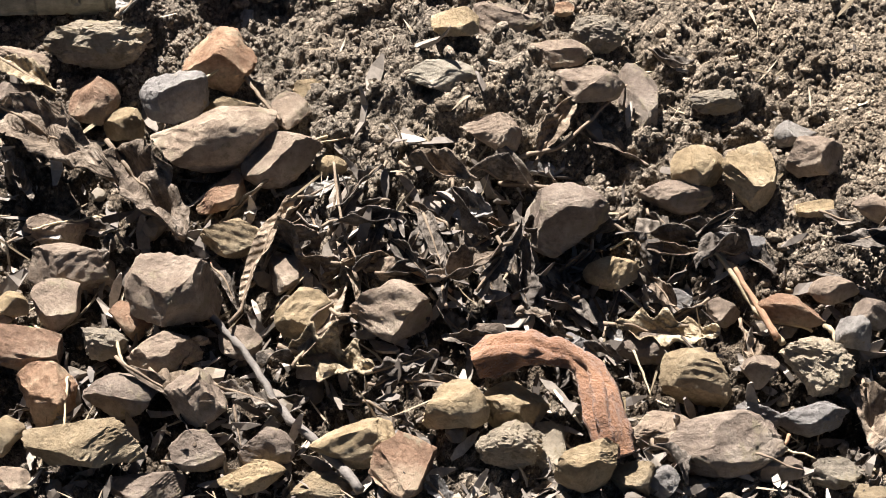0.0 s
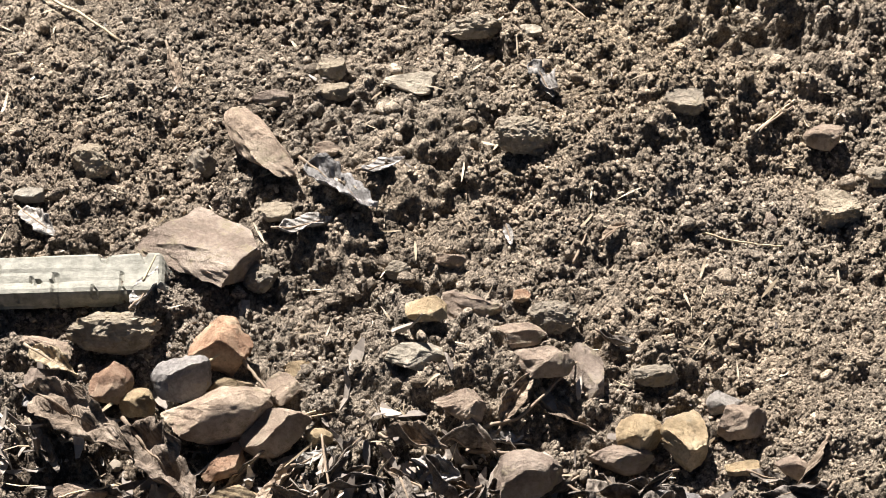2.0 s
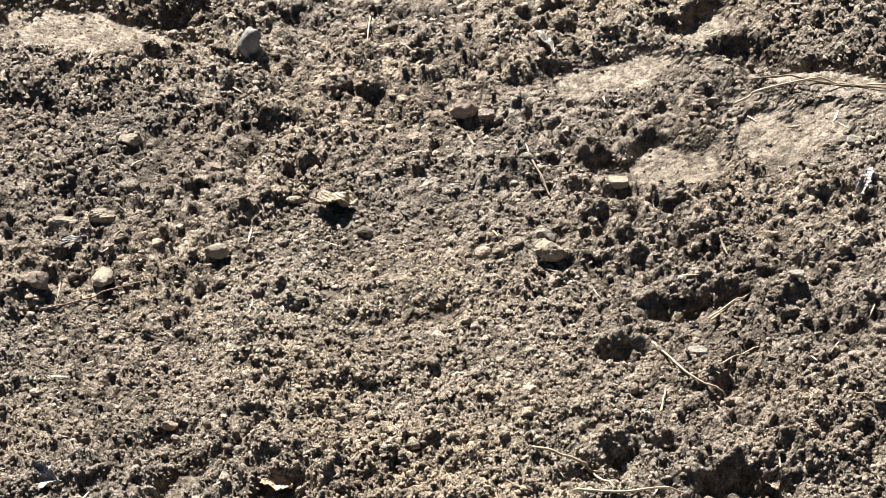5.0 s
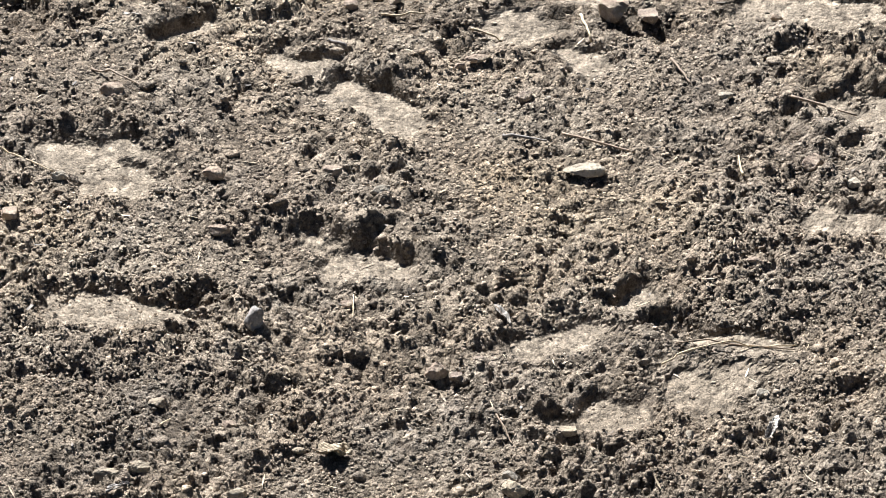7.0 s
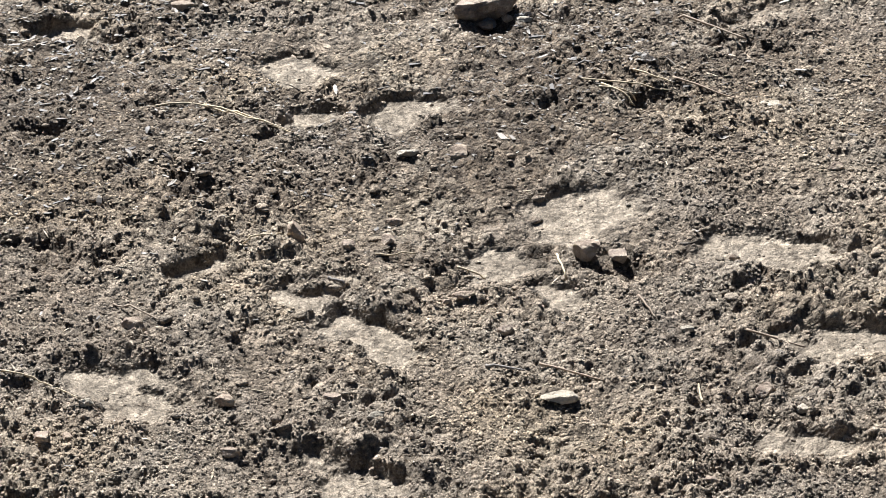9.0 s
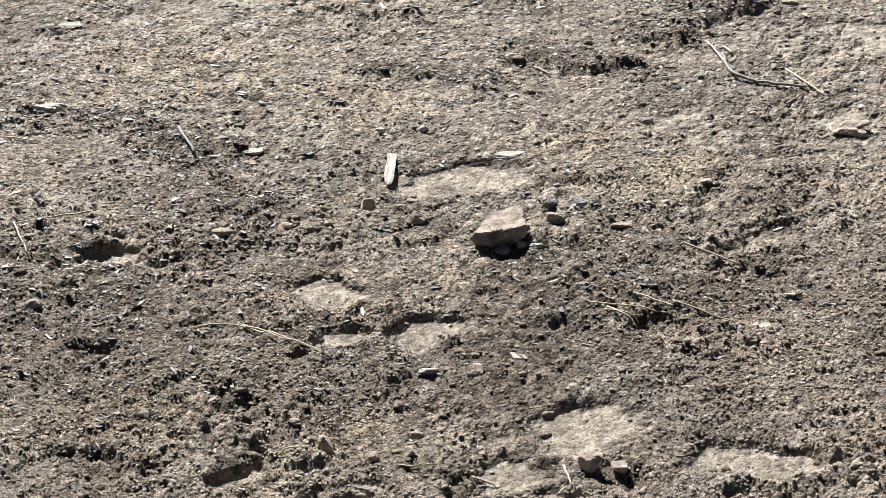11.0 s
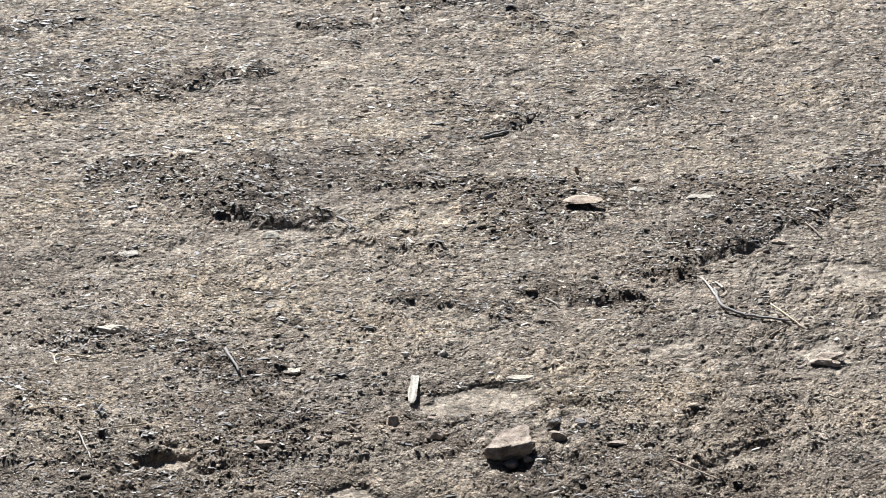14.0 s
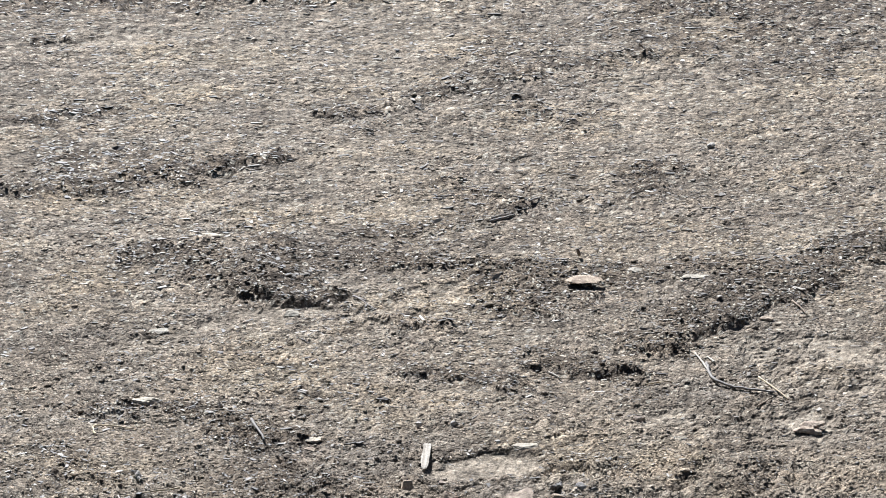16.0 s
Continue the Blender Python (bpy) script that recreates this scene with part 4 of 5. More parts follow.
stone(0.157, 0.911, 0.0268, 0.0164, 0.0163, 0, "grey")
stone(0.188, 0.892, 0.0469, 0.0235, 0.0179, 15, "grey")
stone(0.216, 0.929, 0.0226, 0.0113, 0.0112, -10, "blue")
stone(0.262, 0.963, 0.0272, 0.0201, 0.0200, 0, "dirty")
stone(0.264, 0.930, 0.0291, 0.0147, 0.0146, 0, "blue")
stone(0.249, 1.012, 0.0254, 0.0142, 0.0142, -10, "rust")
stone(0.131, 0.864, 0.0159, 0.0128, 0.0127, 0, "tan")
stone(0.150, 0.863, 0.0116, 0.0118, 0.0093, 0, "blue")
stone(0.298, 0.868, 0.0148, 0.0102, 0.0102, 0, "tan")
stone(0.038, 1.149, 0.0245, 0.0159, 0.0159, 0, "grey")
stone(0.009, 1.246, 0.0204, 0.0116, 0.0115, 0, "tan")
stone(0.041, 1.267, 0.0313, 0.0157, 0.0144, 0, "grey")
stone(-0.004, 1.199, 0.0266, 0.0133, 0.0104, 0, "pale")
stone(0.084, 1.233, 0.0239, 0.0119, 0.0105, 0, "grey")
stone(0.106, 1.196, 0.0272, 0.0161, 0.0161, 0, "grey")
stone(0.144, 1.201, 0.0201, 0.0332, 0.0181, 0, "grey")
stone(0.117, 1.259, 0.0228, 0.0163, 0.0163, 0, "dirty")
stone(0.183, 1.132, 0.0243, 0.0176, 0.0176, 0, "tan")
stone(0.222, 1.127, 0.0220, 0.0264, 0.0176, 0, "tan")
stone(0.167, 1.113, 0.0299, 0.0149, 0.0138, 0, "grey")
stone(0.273, 1.146, 0.0243, 0.0158, 0.0157, 0, "grey")
stone(0.263, 1.170, 0.0163, 0.0112, 0.0112, 0, "blue")
stone(0.087, 1.073, 0.0318, 0.0245, 0.0245, 0, "grey")
stone(0.204, 1.195, 0.0212, 0.0106, 0.0094, 0, "dirty")
stone(0.215, 1.070, 0.0203, 0.0118, 0.0118, 0, "blue")
stone(0.271, 1.103, 0.0148, 0.0074, 0.0064, 0, "tan")
stone(-0.104, 1.213, 0.0201, 0.0100, 0.0085, 0, "tan")
stone(0.035, 0.985, 0.0198, 0.0124, 0.0123, 0, "grey")
stone(0.095, 0.980, 0.0176, 0.0123, 0.0123, 0, "blue")
stone(0.148, 0.991, 0.0242, 0.0121, 0.0105, 0, "grey")
stone(0.293, 0.989, 0.0154, 0.0123, 0.0123, 0, "blue")
stone(0.222, 0.964, 0.0153, 0.0122, 0.0122, 0, "grey")
stone(0.047, 0.886, 0.0234, 0.0155, 0.0153, 0, "dirty")
stone(0.077, 0.895, 0.0150, 0.0246, 0.0120, 0, "dirty")
stone(-0.119, 0.894, 0.0192, 0.0137, 0.0136, 0, "grey")
stone(-0.283, 1.086, 0.0249, 0.0127, 0.0127, 0, "grey")
stone(-0.088, 0.970, 0.0175, 0.0123, 0.0122, 0, "grey")
stone(-0.289, 0.869, 0.0169, 0.0102, 0.0101, 0, "grey")
stone(0.165, 1.037, 0.0201, 0.0107, 0.0107, 0, "blue")
stone(0.201, 1.020, 0.0133, 0.0107, 0.0107, 0, "grey")
stone(-0.320, 1.231, 0.0286, 0.0143, 0.0114, -10, "grey")
stone(-0.325, 1.195, 0.0141, 0.0113, 0.0113, 0, "grey")
stone(0.283, 1.030, 0.0200, 0.0107, 0.0107, 0, "grey")
stone(0.305, 1.011, 0.0155, 0.0106, 0.0106, 0, "grey")
stone(-0.164, 1.193, 0.0212, 0.0113, 0.0113, 0, "tan")
stone(-0.141, 0.989, 0.0176, 0.0141, 0.0140, 0, "grey")
stone(0.232, 0.883, 0.0191, 0.0103, 0.0102, 0, "grey")
stone(0.271, 0.885, 0.0191, 0.0120, 0.0119, 0, "dirty")
stone(0.312, 1.091, 0.0159, 0.0109, 0.0109, 0, "grey")
stone(-0.086, 1.134, 0.0139, 0.0083, 0.0083, 0, "tan")
stone(-0.037, 1.033, 0.0134, 0.0090, 0.0090, 0, "grey")
stone(-0.187, 1.343, 0.052, 0.044, 0.021, -35, "grey", tip=-14)
stone(-0.143, 1.452, 0.054, 0.023, 0.018, -54, "grey", tip=-6)
stone(0.095, 1.467, 0.0284, 0.0185, 0.0182, 0, "dirty")
stone(0.254, 1.524, 0.0270, 0.0157, 0.0154, 0, "dirty")
stone(0.383, 1.491, 0.0216, 0.0124, 0.0122, 0, "grey")
stone(-0.302, 1.452, 0.0214, 0.0174, 0.0171, 0, "dirty")
stone(-0.200, 1.454, 0.0164, 0.0133, 0.0131, 0, "dirty")
stone(-0.129, 1.378, 0.0173, 0.0109, 0.0109, 0, "dirty")
stone(-0.141, 1.315, 0.0158, 0.0143, 0.0126, 0, "dirty")
stone(0.027, 1.326, 0.0150, 0.0082, 0.0082, 0, "grey")
stone(-0.021, 1.317, 0.0145, 0.0088, 0.0087, 0, "dirty")
stone(-0.354, 1.409, 0.0162, 0.0091, 0.0090, 0, "pale")
stone(-0.081, 1.544, 0.0232, 0.0116, 0.0113, 0, "dirty")
stone(-0.141, 1.533, 0.0193, 0.0097, 0.0093, 0, "grey")
stone(0.384, 1.405, 0.0248, 0.0180, 0.0178, 0, "dirty")
stone(-0.004, 1.550, 0.0297, 0.0148, 0.0093, 0, "pale")
stone(-0.086, 1.464, 0.0126, 0.0072, 0.0071, 0, "grey")
stone(0.110, 1.453, 0.0113, 0.0061, 0.0060, 0, "dirty")
stone(0.320, 1.392, 0.0086, 0.0119, 0.0069, 0, "grey")
stone(-0.327, 1.309, 0.0145, 0.0117, 0.0116, 0, "grey")
stone(-0.154, 1.283, 0.0060, 0.0102, 0.0048, 0, "blue")
stone(0.089, 1.284, 0.0096, 0.0067, 0.0067, 0, "rust")
stone(-0.434, 1.581, 0.0257, 0.0209, 0.0206, 0, "pale")
stone(-0.415, 1.467, 0.0251, 0.0244, 0.0200, 0, "dirty")
stone(-0.422, 1.426, 0.0160, 0.0149, 0.0128, 0, "tan")
stone(0.427, 1.444, 0.0159, 0.0105, 0.0104, 0, "dirty")
stone(-0.085, 1.720, 0.0163, 0.0093, 0.0090, 0, "grey")
stone(0.107, 1.619, 0.0110, 0.0069, 0.0068, 0, "pale")
stone(-0.080, 1.568, 0.0186, 0.0127, 0.0125, 0, "dirty")
stone(0.050, 1.627, 0.0290, 0.0145, 0.0134, 0, "dirty")
stone(0.403, 2.098, 0.0178, 0.0089, 0.0066, 0, "pale")
stone(0.151, 1.998, 0.0107, 0.0068, 0.0064, 0, "pale")
stone(-0.246, 1.973, 0.0087, 0.0062, 0.0059, 0, "grey")
stone(-0.349, 1.961, 0.0139, 0.0083, 0.0079, 0, "grey")
stone(-0.100, 1.518, 0.0077, 0.0053, 0.0052, 0, "pale")
stone(0.356, 1.671, 0.0105, 0.0071, 0.0069, 0, "dirty")
stone(0.241, 1.753, 0.0142, 0.0078, 0.0076, 0, "dirty")
stone(0.084, 2.713, 0.0238, 0.0180, 0.0161, 0, "grey")
stone(0.124, 2.690, 0.0164, 0.0114, 0.0102, 0, "grey")
stone(0.169, 2.728, 0.0119, 0.0066, 0.0059, 0, "grey")
stone(0.200, 2.360, 0.0180, 0.0119, 0.0110, 0, "pale")
stone(0.545, 2.475, 0.0158, 0.0139, 0.0126, 0, "pale")
stone(0.561, 2.246, 0.0126, 0.0079, 0.0074, 0, "pale")
stone(0.201, 2.308, 0.0255, 0.0183, 0.0170, 0, "dirty")
stone(-0.468, 2.285, 0.0168, 0.0214, 0.0134, 0, "dirty")
stone(-0.563, 2.270, 0.0176, 0.0151, 0.0140, 0, "grey")
stone(-0.535, 2.423, 0.0311, 0.0166, 0.0152, 0, "dirty")
stone(-0.479, 2.425, 0.0217, 0.0121, 0.0111, 0, "dirty")
stone(-0.298, 2.334, 0.0195, 0.0132, 0.0122, 0, "dirty")
stone(0.704, 2.593, 0.0144, 0.0088, 0.0079, 0, "pale")
stone(0.442, 2.002, 0.0142, 0.0073, 0.0069, 0, "grey")
stone(-0.263, 2.863, 0.0227, 0.0234, 0.0250, 0, "blue", sink=0.1)
stone(0.318, 2.487, 0.0193, 0.0131, 0.0119, 0, "dirty")
stone(-0.081, 2.957, 0.0143, 0.0105, 0.0092, 0, "grey")
stone(-0.449, 2.623, 0.0180, 0.0121, 0.0108, 0, "dirty")
stone(-0.187, 2.473, 0.0131, 0.0076, 0.0070, 0, "dirty")
stone(-0.312, 2.548, 0.0178, 0.0098, 0.0089, 0, "grey")
stone(-0.169, 4.382, 0.0265, 0.0355, 0.0344, 0, "grey", sink=0.1)
stone(0.458, 3.463, 0.0454, 0.0227, 0.0154, 0, "pale")
stone(-0.591, 3.870, 0.0289, 0.0230, 0.0185, 0, "grey")
stone(0.355, 3.806, 0.0202, 0.0184, 0.0150, 0, "grey")
stone(0.324, 4.895, 0.0315, 0.0289, 0.0212, 0, "grey")
stone(0.701, 4.205, 0.0274, 0.0249, 0.0195, 0, "grey")
stone(0.616, 4.205, 0.0382, 0.0313, 0.0244, -50, "grey")
stone(0.968, 3.474, 0.0290, 0.0240, 0.0199, 0, "grey")
stone(0.176, 4.912, 0.0380, 0.0190, 0.0132, 0, "pale")
stone(0.086, 4.335, 0.0200, 0.0309, 0.0160, 0, "grey")
stone(-0.027, 4.328, 0.0200, 0.0240, 0.0160, 0, "grey")
stone(-0.092, 3.482, 0.0247, 0.0210, 0.0176, 0, "grey")
stone(0.006, 3.368, 0.0243, 0.0128, 0.0108, 0, "pale")
stone(-0.351, 3.475, 0.0275, 0.0197, 0.0165, 0, "grey")
stone(-0.691, 3.480, 0.0219, 0.0131, 0.0109, 0, "pale")
stone(-0.781, 3.313, 0.0186, 0.0228, 0.0149, 0, "grey")
stone(0.820, 3.785, 0.0202, 0.0114, 0.0092, 0, "pale")
stone(0.264, 3.999, 0.0310, 0.0155, 0.0106, 0, "grey")
stone(0.761, 3.028, 0.0207, 0.0103, 0.0072, 0, "grey")
stone(0.113, 4.500, 0.0314, 0.0157, 0.0113, 0, "grey")
stone(-0.723, 3.338, 0.0147, 0.0165, 0.0118, 0, "grey")
stone(-0.337, 3.252, 0.0265, 0.0161, 0.0138, 0, "grey")
stone(1.042, 3.389, 0.0300, 0.0150, 0.0120, 0, "pale")
stone(0.218, 3.970, 0.0147, 0.0117, 0.0094, 0, "grey")
stone(1.010, 4.167, 0.0153, 0.0126, 0.0098, 0, "grey")
stone(1.390, 4.667, 0.0246, 0.0161, 0.0118, 0, "grey")
stone(0.482, 5.896, 0.0279, 0.0252, 0.0232, 0, "grey")
stone(0.017, 6.320, 0.0292, 0.0351, 0.0233, 0, "grey")
stone(0.200, 6.174, 0.0463, 0.0419, 0.0282, 0, "grey")
stone(0.799, 6.204, 0.0267, 0.0265, 0.0178, 0, "blue")
stone(-0.404, 7.001, 0.0496, 0.0248, 0.0113, 0, "pale")
stone(-0.419, 6.884, 0.0373, 0.0203, 0.0131, 0, "grey")
stone(-1.244, 7.502, 0.0795, 0.0397, 0.0238, 0, "pale")
stone(-0.552, 8.920, 0.0445, 0.0401, 0.0222, 0, "pale")
stone(-1.260, 8.648, 0.0841, 0.0421, 0.0130, 8, "pale")
stone(1.776, 9.544, 0.0971, 0.0593, 0.014, 0, "pale")
stone(1.116, 9.438, 0.11, 0.0755, 0.02, 0, "grey")
stone(1.433, 9.709, 0.0476, 0.0365, 0.0190, 0, "pale")
stone(1.990, 7.046, 0.0677, 0.0338, 0.0174, 8, "grey")
stone(1.954, 6.987, 0.0600, 0.0300, 0.0134, 0, "grey")
stone(1.176, 7.186, 0.0317, 0.0283, 0.0175, 0, "grey")
stone(-1.135, 5.455, 0.0307, 0.0278, 0.0197, 0, "grey")
stone(0.582, 6.859, 0.0706, 0.0353, 0.0132, 0, "pale")
stone(-1.097, 10.523, 0.0652, 0.0326, 0.0124, 0, "pale")
stone(-0.283, 6.174, 0.0286, 0.0261, 0.0176, 0, "grey")
stone(-0.511, 6.062, 0.0433, 0.0228, 0.0156, 0, "grey")
stone(0.688, 6.080, 0.0395, 0.0311, 0.0211, 0, "grey")
stone(0.938, 6.058, 0.0482, 0.0259, 0.0175, 0, "grey")
stone(1.333, 6.920, 0.0357, 0.0178, 0.0095, 0, "pale")
stone(1.288, 5.114, 0.0401, 0.0201, 0.0112, 0, "pale")
stone(0.187, 6.389, 0.0225, 0.0217, 0.0144, 0, "grey")
stone(-0.053, 6.767, 0.0163, 0.0172, 0.0112, 0, "blue")
stone(0.098, 7.164, 0.0168, 0.0183, 0.0115, 0, "blue")
stone(0.267, 7.159, 0.0169, 0.0184, 0.0116, 0, "blue")
stone(-0.386, 7.570, 0.0149, 0.0163, 0.0099, 0, "blue")
stone(0.466, 6.883, 0.0165, 0.0177, 0.0113, 0, "blue")
stone(2.064, 8.774, 0.0467, 0.0266, 0.0150, 0, "grey")
stone(-1.048, 10.494, 0.0552, 0.0276, 0.0110, 0, "pale")
stone(0.332, 10.556, 0.0243, 0.0270, 0.0139, 0, "pale")
stone(2.297, 12.703, 0.0317, 0.0419, 0.0190, 0, "blue")
stone(0.529, 13.128, 0.0201, 0.0322, 0.0145, 0, "blue")
stone(1.991, 6.983, 0.0546, 0.0273, 0.0153, 0, "grey")
stone(1.854, 10.612, 0.0350, 0.0220, 0.0112, 0, "pale")
stone(-1.292, 7.466, 0.0704, 0.0352, 0.0203, 0, "pale")


# ---- leaves ----
def leaf(x, y, length, width, turn, kind="brown", shape="long", curl=0.5, lift=0.004, tip=0.0, seed=None):
    """A dry curled leaf with its stalk, lying on the ground."""
    SEED[0] += 1
    rng = random.Random(SEED[0])
    nl, nw = 26, 9
    verts, faces = [], []
    ph, wav = rng.uniform(0, 6), rng.uniform(0.5, 1.2)
    bend, twist = rng.uniform(-0.5, 0.9) * curl, rng.uniform(-0.8, 0.8) * curl
    for i in range(nl):
        u = i / (nl - 1)
        if shape == "long":
            w = math.sin(math.pi * u**0.8) ** 0.8
        elif shape == "oak":
            w = math.sin(math.pi * u**0.85) ** 0.6 * (0.72 + 0.28 * math.cos(u * 26 + ph * 0.2))
        else:
            w = math.sin(math.pi * u**0.7) ** 0.55 * (0.93 + 0.07 * math.cos(u * 40))
        w = max(w * (1 + 0.35 * noise.noise(Vector((u * 7, SEED[0] * 2.1, 4)))), 0.02)
        for j in range(nw):
            s = 2 * j / (nw - 1) - 1
            lx = (u - 0.5) * length
            ly = s * w * width / 2 * (1 + 0.2 * noise.noise(Vector((u * 11, math.copysign(3, s), SEED[0]))))
            fold = curl * (abs(s) ** 1.4) * w * width * 0.55
            rip = curl * 0.16 * width * math.sin(u * 9 * wav + ph + 2 * s) * (0.3 + abs(s))
            crum = noise.noise(Vector((u * length * 55, s * width * 45, SEED[0] * 1.7))) * width * 0.3 * (0.4 + curl)
            z = fold + rip + crum + bend * length * (u - 0.5) ** 2 * 1.3
            ly2 = ly * (1 - 0.25 * curl * abs(s))
            t = 1.6 * twist * (u - 0.5)
            verts.append((lx, ly2 * math.cos(t) - z * math.sin(t), ly2 * math.sin(t) + z * math.cos(t)))
    for i in range(nl - 1):
        for j in range(nw - 1):
            k = i * nw + j
            faces.append((k, k + 1, k + nw + 1, k + nw))
    low = sorted(v[2] for v in verts)[len(verts) // 12]
    verts = [(vx, vy, vz - low) for vx, vy, vz in verts]
    tip = tip or rng.uniform(-28, 28)
    ob = new("dry_leaf")
    blade = mesh_object("blade", verts, faces, LEAVES[kind], ob)
    so = blade.modifiers.new("thickness", "SOLIDIFY")
    so.thickness = 0.0006 + 0.004 * width
    ob.matrix_world = pose(x, y, at_height(x, y) + lift, tip, -tip * 0.4, turn)
    mid = [verts[i * nw + nw // 2] for i in range(nl)]
    path = [(-length * 0.62, 0, mid[0][2] + 0.002)] + [(p[0], p[1], p[2] + 0.001) for p in mid[:20]]
    tube("stalk", path, 0.0011 + width * 0.018, 0.0004, WOODS["brown"], ob)
    words = {"brown": "curled dead brown leaf on the ground", "dark": "dark mouldering leaf in the litter", "pale": "bleached tan leaf, curled and torn, on stones",
             "grey": "grey-white dried leaf scrap on the earth", "orange": "pale orange leaf scrap pressed onto the earth"}
    tagged(ob, words[kind], "leaf", "dry leaves")
    return ob


def tube(name, path, r0, r1, material, parent=None, sides=7, knots=0.0, seed=0):
    pts = [Vector(p) for p in path]
    verts, faces = [], []
    for i, p in enumerate(pts):
        d = (pts[min(i + 1, len(pts) - 1)] - pts[max(i - 1, 0)]).normalized()
        side = d.cross(Vector((0, 0, 1)))
        side = side.normalized() if side.length > 1e-6 else Vector((1, 0, 0))
        up = side.cross(d)
        t = i / (len(pts) - 1)
        r = (r0 + (r1 - r0) * t) * (1 + knots * noise.noise(Vector((i * 0.9, seed, 0))))
        for k in range(sides):
            a = 2 * math.pi * k / sides
            verts.append(p + side * (r * math.cos(a)) + up * (r * math.sin(a)))
    n = len(pts)
    for i in range(n - 1):
        for k in range(sides):
            faces.append((i * sides + k, i * sides + (k + 1) % sides, (i + 1) * sides + (k + 1) % sides, (i + 1) * sides + k))
    faces.append(tuple(range(sides - 1, -1, -1)))
    faces.append(tuple((n - 1) * sides + k for k in range(sides)))
    return mesh_object(name, verts, faces, material, parent)


def twig(r0, r1, kind, *path, name="twig", lift=0.0, label=""):
    """A thin stem lying along places on the ground."""
    SEED[0] += 1
    ctrl = [Vector((px, py, 0)) for px, py in path]
    pts = []
    for i in range(len(ctrl) - 1):
        n = 8
        for j in range(n + (i == len(ctrl) - 2)):
            p0, p1 = ctrl[max(i - 1, 0)], ctrl[i]
            p2, p3 = ctrl[i + 1], ctrl[min(i + 2, len(ctrl) - 1)]
            t = j / n
            pts.append(0.5 * ((2 * p1) + (p2 - p0) * t + (2 * p0 - 5 * p1 + 4 * p2 - p3) * t * t + (3 * p1 - p0 - 3 * p2 + p3) * t**3))
    hs = land(np.array([p.x for p in pts]), np.array([p.y for p in pts]))[0]
    ms = [max(hs[max(0, i - 3): i + 4]) for i in range(len(pts))]
    out = []
    for i, p in enumerate(pts):
        w = r0 * 0.9
        out.append((p.x + w * noise.noise(Vector((i * 0.6, SEED[0], 1))), p.y + w * noise.noise(Vector((i * 0.6, SEED[0], 5))), ms[i] + r0 * 0.7 + lift))
    ob = tube(name, out, r0, r1, WOODS[kind], knots=0.35, seed=SEED[0])
    words = {"straw": "thin dry straw-coloured stem lying on the earth", "red": "reddish-brown dry stem in the litter", "grey": "grey bark twig lying over the rubble",
             "brown": "thin brown twig lying on the earth", "white": "bleached white stick on the earth"}
    return tagged(ob, label or words[kind], name, "twigs and stems")


leaf(-0.120, 1.068, 0.1286, 0.0212, 67, "brown", "long", curl=0.7)
leaf(-0.109, 1.082, 0.1045, 0.0189, 64, "brown", "long", curl=0.6)
leaf(-0.284, 1.144, 0.1150, 0.0458, -39, "brown", "plain", curl=0.6, lift=0.02)
leaf(-0.215, 1.105, 0.0989, 0.0532, -54, "brown", "plain", curl=0.6, lift=0.02)
leaf(-0.076, 0.966, 0.0647, 0.0511, -17, "pale", "oak", curl=0.7, lift=0.012)
leaf(0.161, 0.999, 0.0740, 0.0339, -5, "pale", "oak", curl=0.45, lift=0.018)
leaf(-0.068, 1.056, 0.1010, 0.0186, -80, "brown", "long", lift=0.01)
leaf(0.018, 1.091, 0.0405, 0.0279, -23, "grey", "plain")
leaf(0.031, 1.036, 0.0871, 0.0209, -64, "dark", "long", lift=0.012)
leaf(-0.006, 1.052, 0.0633, 0.0165, -73, "dark", "plain", lift=0.01)
leaf(0.061, 1.019, 0.0780, 0.0170, -63, "dark", "long", lift=0.014)
leaf(0.091, 1.027, 0.0686, 0.0158, -56, "dark", "long", lift=0.012)
leaf(-0.024, 0.956, 0.0479, 0.0183, 13, "dark", "oak", lift=0.015)
leaf(-0.000, 0.942, 0.0412, 0.0136, -5, "dark", "long", lift=0.012)
leaf(0.082, 1.164, 0.0600, 0.0225, 65, "brown", "long", curl=0.9)
leaf(0.127, 1.151, 0.0544, 0.0189, -30, "brown", "long")
leaf(0.171, 1.233, 0.0329, 0.0124, -9, "dark", "long", curl=0.9)
leaf(-0.133, 0.937, 0.0489, 0.0203, -22, "dark", "oak", lift=0.015)
leaf(-0.084, 0.995, 0.0732, 0.0215, 65, "brown", "long", lift=0.02)
leaf(-0.188, 0.935, 0.0714, 0.0132, -30, "brown", "long", lift=0.03)
leaf(-0.315, 1.123, 0.0537, 0.0166, -60, "dark", "plain", lift=0.01)
leaf(-0.301, 1.091, 0.0403, 0.0161, 38, "dark", "plain")
leaf(0.301, 0.928, 0.0580, 0.0286, -82, "brown", "plain", lift=0.012)
leaf(-0.313, 1.205, 0.0534, 0.0231, -34, "pale", "plain", lift=0.02)
leaf(-0.052, 1.037, 0.0436, 0.0107, -78, "dark", "long")
leaf(0.291, 1.091, 0.0294, 0.0134, -18, "dark", "plain")
leaf(0.064, 1.129, 0.0511, 0.0178, 14, "grey", "long")
leaf(-0.038, 1.071, 0.0353, 0.0114, -64, "dark", "plain")
leaf(-0.092, 1.081, 0.0442, 0.0135, -71, "dark", "plain")
leaf(0.011, 0.992, 0.0522, 0.0177, -44, "dark", "plain")
